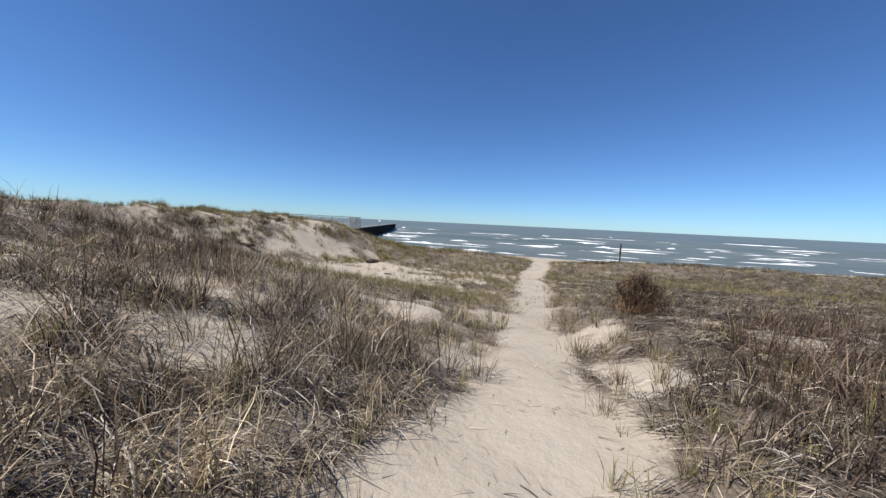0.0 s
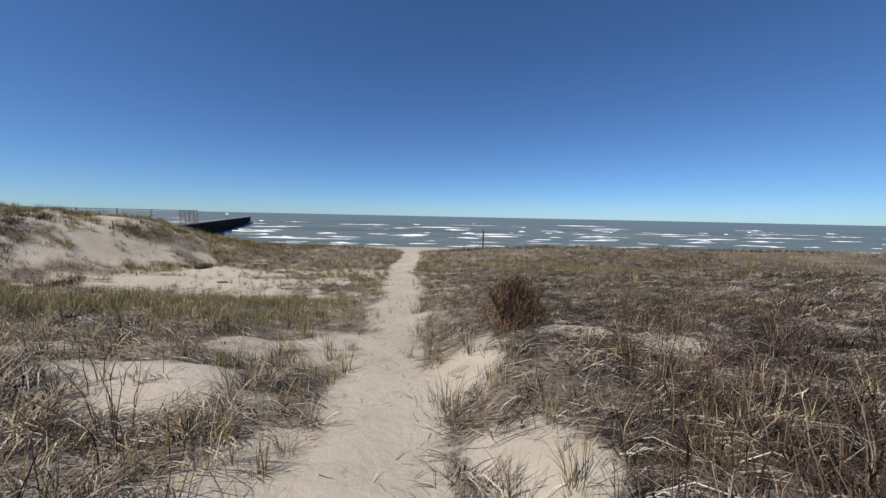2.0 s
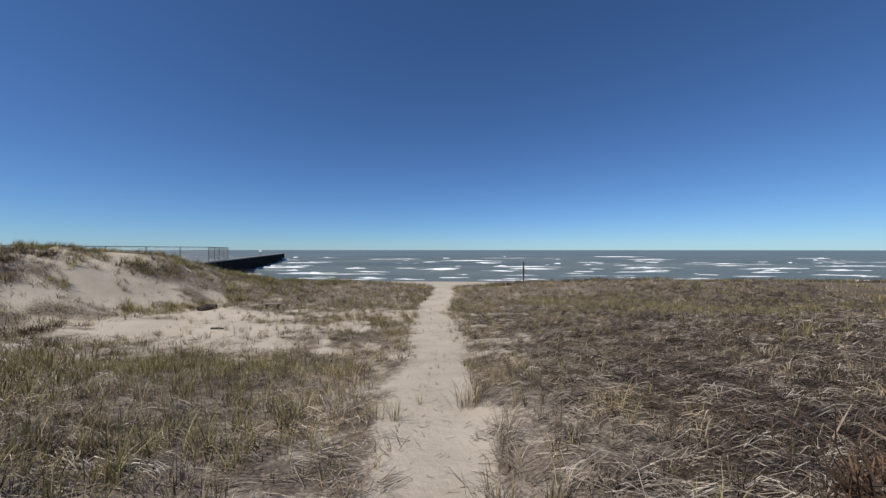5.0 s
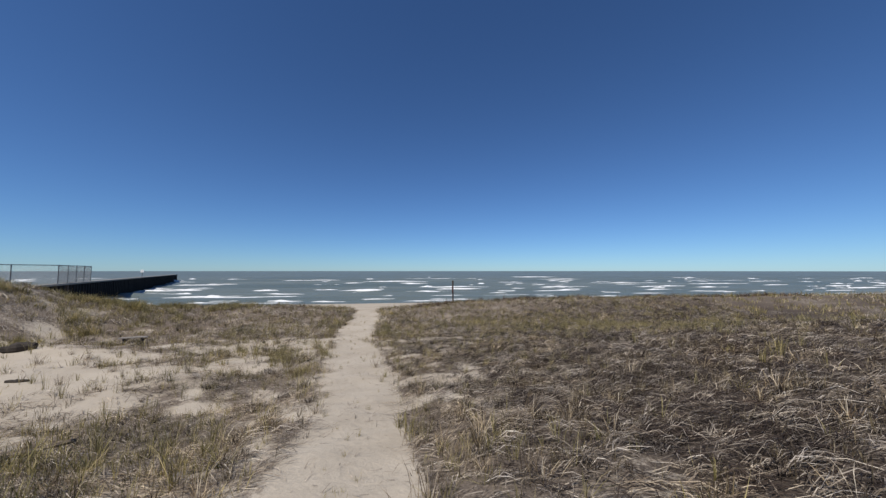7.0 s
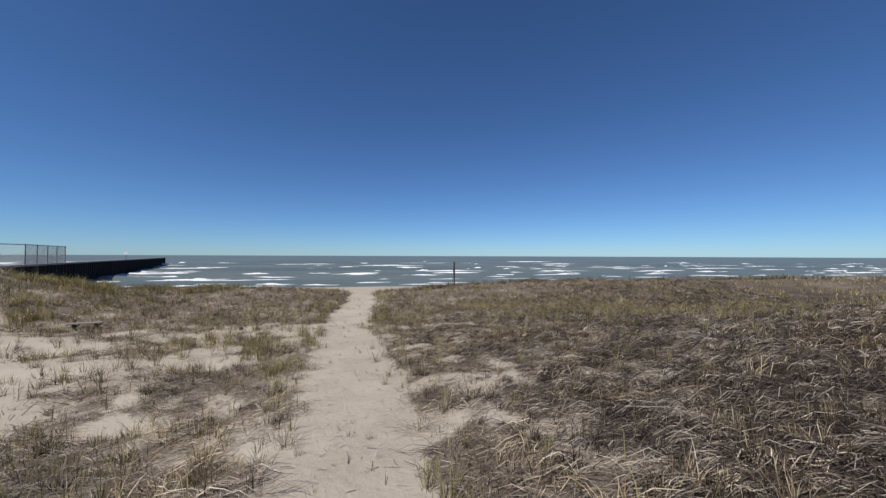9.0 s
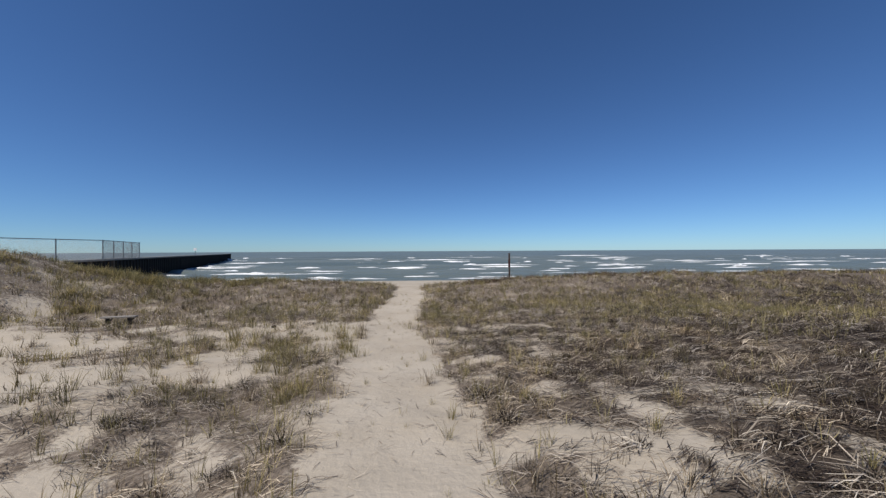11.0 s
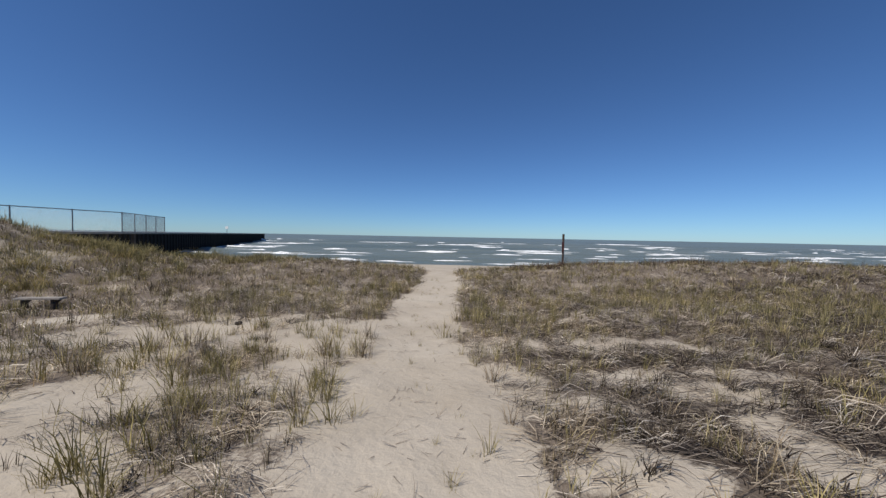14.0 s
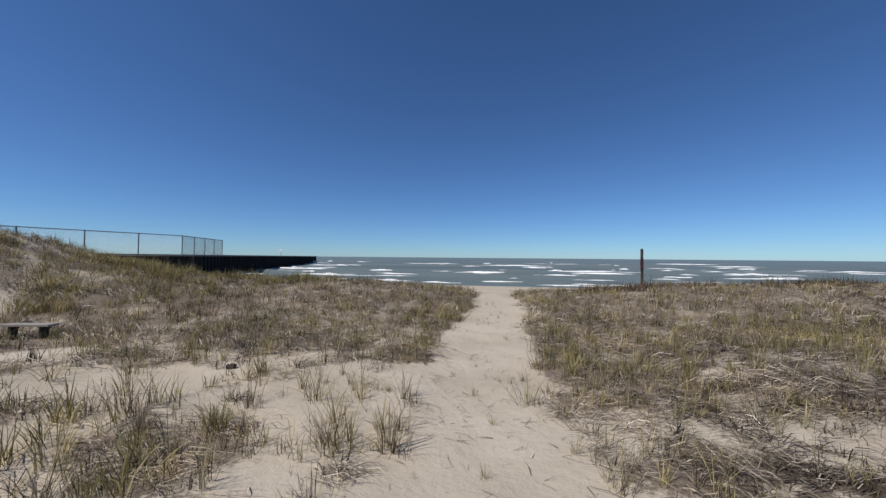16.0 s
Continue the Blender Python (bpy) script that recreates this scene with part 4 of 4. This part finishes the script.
for cx_, cy_, many in ((-5.2, 22.2, 7), (-4.2, 20.4, 9), (-3.5, 22.5, 6), (-3.3, 21.0, 8), (-3.9, 19.6, 8), (-5.8, 21.5, 5), (-2.7, 20.4, 5), (-5.0, 18.6, 6), (-4.8, 21.1, 6), (-3.0, 18.0, 6), (-6.8, 20.2, 5)):
    crowd = np.random.default_rng(int(100 * -cx_))
    for i in range(many):
        tuft(cx_ + crowd.normal(0, 0.32), cy_ + crowd.normal(0, 0.28), (1, 5, 2, 1, 0)[i % 5], crowd.uniform(0.8, 1.35), crowd.uniform(0, 6.28))
rng = np.random.default_rng(77)
made = 0
while made < 90:
    x, y = rng.uniform(-13, 3), rng.uniform(1.5, 27)
    c, half = (float(v) for v in trail(y))
    near_trail = half * 0.75 < abs(x - c) < half + 0.5
    if float(bare(np.array([x]), np.array([y]))[0]) > 0.5 and (near_trail or (y > 17 and x < c - half)):
        tuft(x, y, int(rng.integers(0, 6)), rng.uniform(0.55, 1.35), rng.uniform(0, 6.28))
        made += 1


made = 0
while made < 80:                                     # seedlings in the trodden sand
    y = rng.uniform(9, 33)
    c, half = (float(v) for v in trail(y))
    tuft(c + rng.normal(0, 0.45) * half, y, 4 if made % 3 else 2, rng.uniform(0.3, 0.65), rng.uniform(0, 6.28))
    made += 1


# ---- broken straw on the trail ----
def loose_straw():
    rng = np.random.default_rng(9)
    n = 2600
    y = rng.uniform(-1, 38, n)
    c, half = trail(y)
    x = c + rng.normal(0, 1, n) * half * 1.0
    k = rng.random(n) < 0.35
    x = np.where(k, rng.uniform(-12, -1, n), x)
    y = np.where(k, rng.uniform(17, 26, n), y)
    out = blades(x, y, land(x, y) + 0.026, rng.uniform(0.05, 0.22, n), rng.uniform(1.02, 1.13, n), rng.uniform(0, 6.28, n), rng.uniform(0.004, 0.01, n), rng.uniform(0, 0.02, n), 2, rng)
    return mesh_fast("loose_straw", *out, THATCH)


tagged(new("loose_straw", loose_straw()), "broken grey straw scattered on the sand", "straw", kind="stuff")


def shrub(x, y, high, wide, seed):
    """A dead bush: thin stems that fork, with a haze of fine twigs."""
    rng = random.Random(seed)
    g = height(x, y)
    base = new("dead_shrub")
    base.location = (x, y, g)
    tagged(base, "reddish-brown dead shrub beside the trail", "shrub")
    bm = bmesh.new()
    for _ in range(70):
        a_, out_ = rng.uniform(0, 6.28), rng.uniform(0.05, 1.0)
        tip = Vector((math.cos(a_) * wide * 0.55 * out_, math.sin(a_) * wide * 0.55 * out_, high * rng.uniform(0.6, 1.0) * (1.05 - 0.42 * out_)))
        root = Vector((math.cos(a_) * 0.1, math.sin(a_) * 0.1, -0.03))
        mid = root.lerp(tip, 0.5) + Vector((rng.uniform(-0.06, 0.06), rng.uniform(-0.06, 0.06), 0.08))
        tube(bm, [root, mid, tip], [0.006, 0.005, 0.002], 4, 0.1, rng)
        for _ in range(7):
            f = rng.uniform(0.3, 0.95)
            p = mid.lerp(tip, f)
            q = p + Vector((rng.uniform(-0.14, 0.14), rng.uniform(-0.14, 0.14), rng.uniform(0.02, 0.16)))
            tube(bm, [p, q], [0.0035, 0.0015], 3, 0, rng)
    part("branchwork", bm, RUST, base)
    n = 4200
    r2 = np.random.default_rng(seed)
    a_, r = r2.uniform(0, 6.28, n), wide * 0.5 * r2.random(n) ** 0.6
    r = r * (1 + 0.25 * np.sin(3 * a_ + 1) + 0.2 * np.sin(5 * a_))
    zz = high * r2.uniform(0.05, 0.9, n) * (1 - 0.5 * (r / (wide * 0.5)) ** 1.5)
    out = blades(np.cos(a_) * r, np.sin(a_) * r, zz, r2.uniform(0.05, 0.14, n), r2.uniform(0.1, 0.8, n), r2.uniform(0, 6.28, n), r2.uniform(0.004, 0.009, n), r2.uniform(0, 0.5, n), 2, r2)
    ob = new("foliage", mesh_fast("foliage", *out, RUSSET))
    ob.parent = base


shrub(1.22, 6.75, 0.88, 0.85, 3)
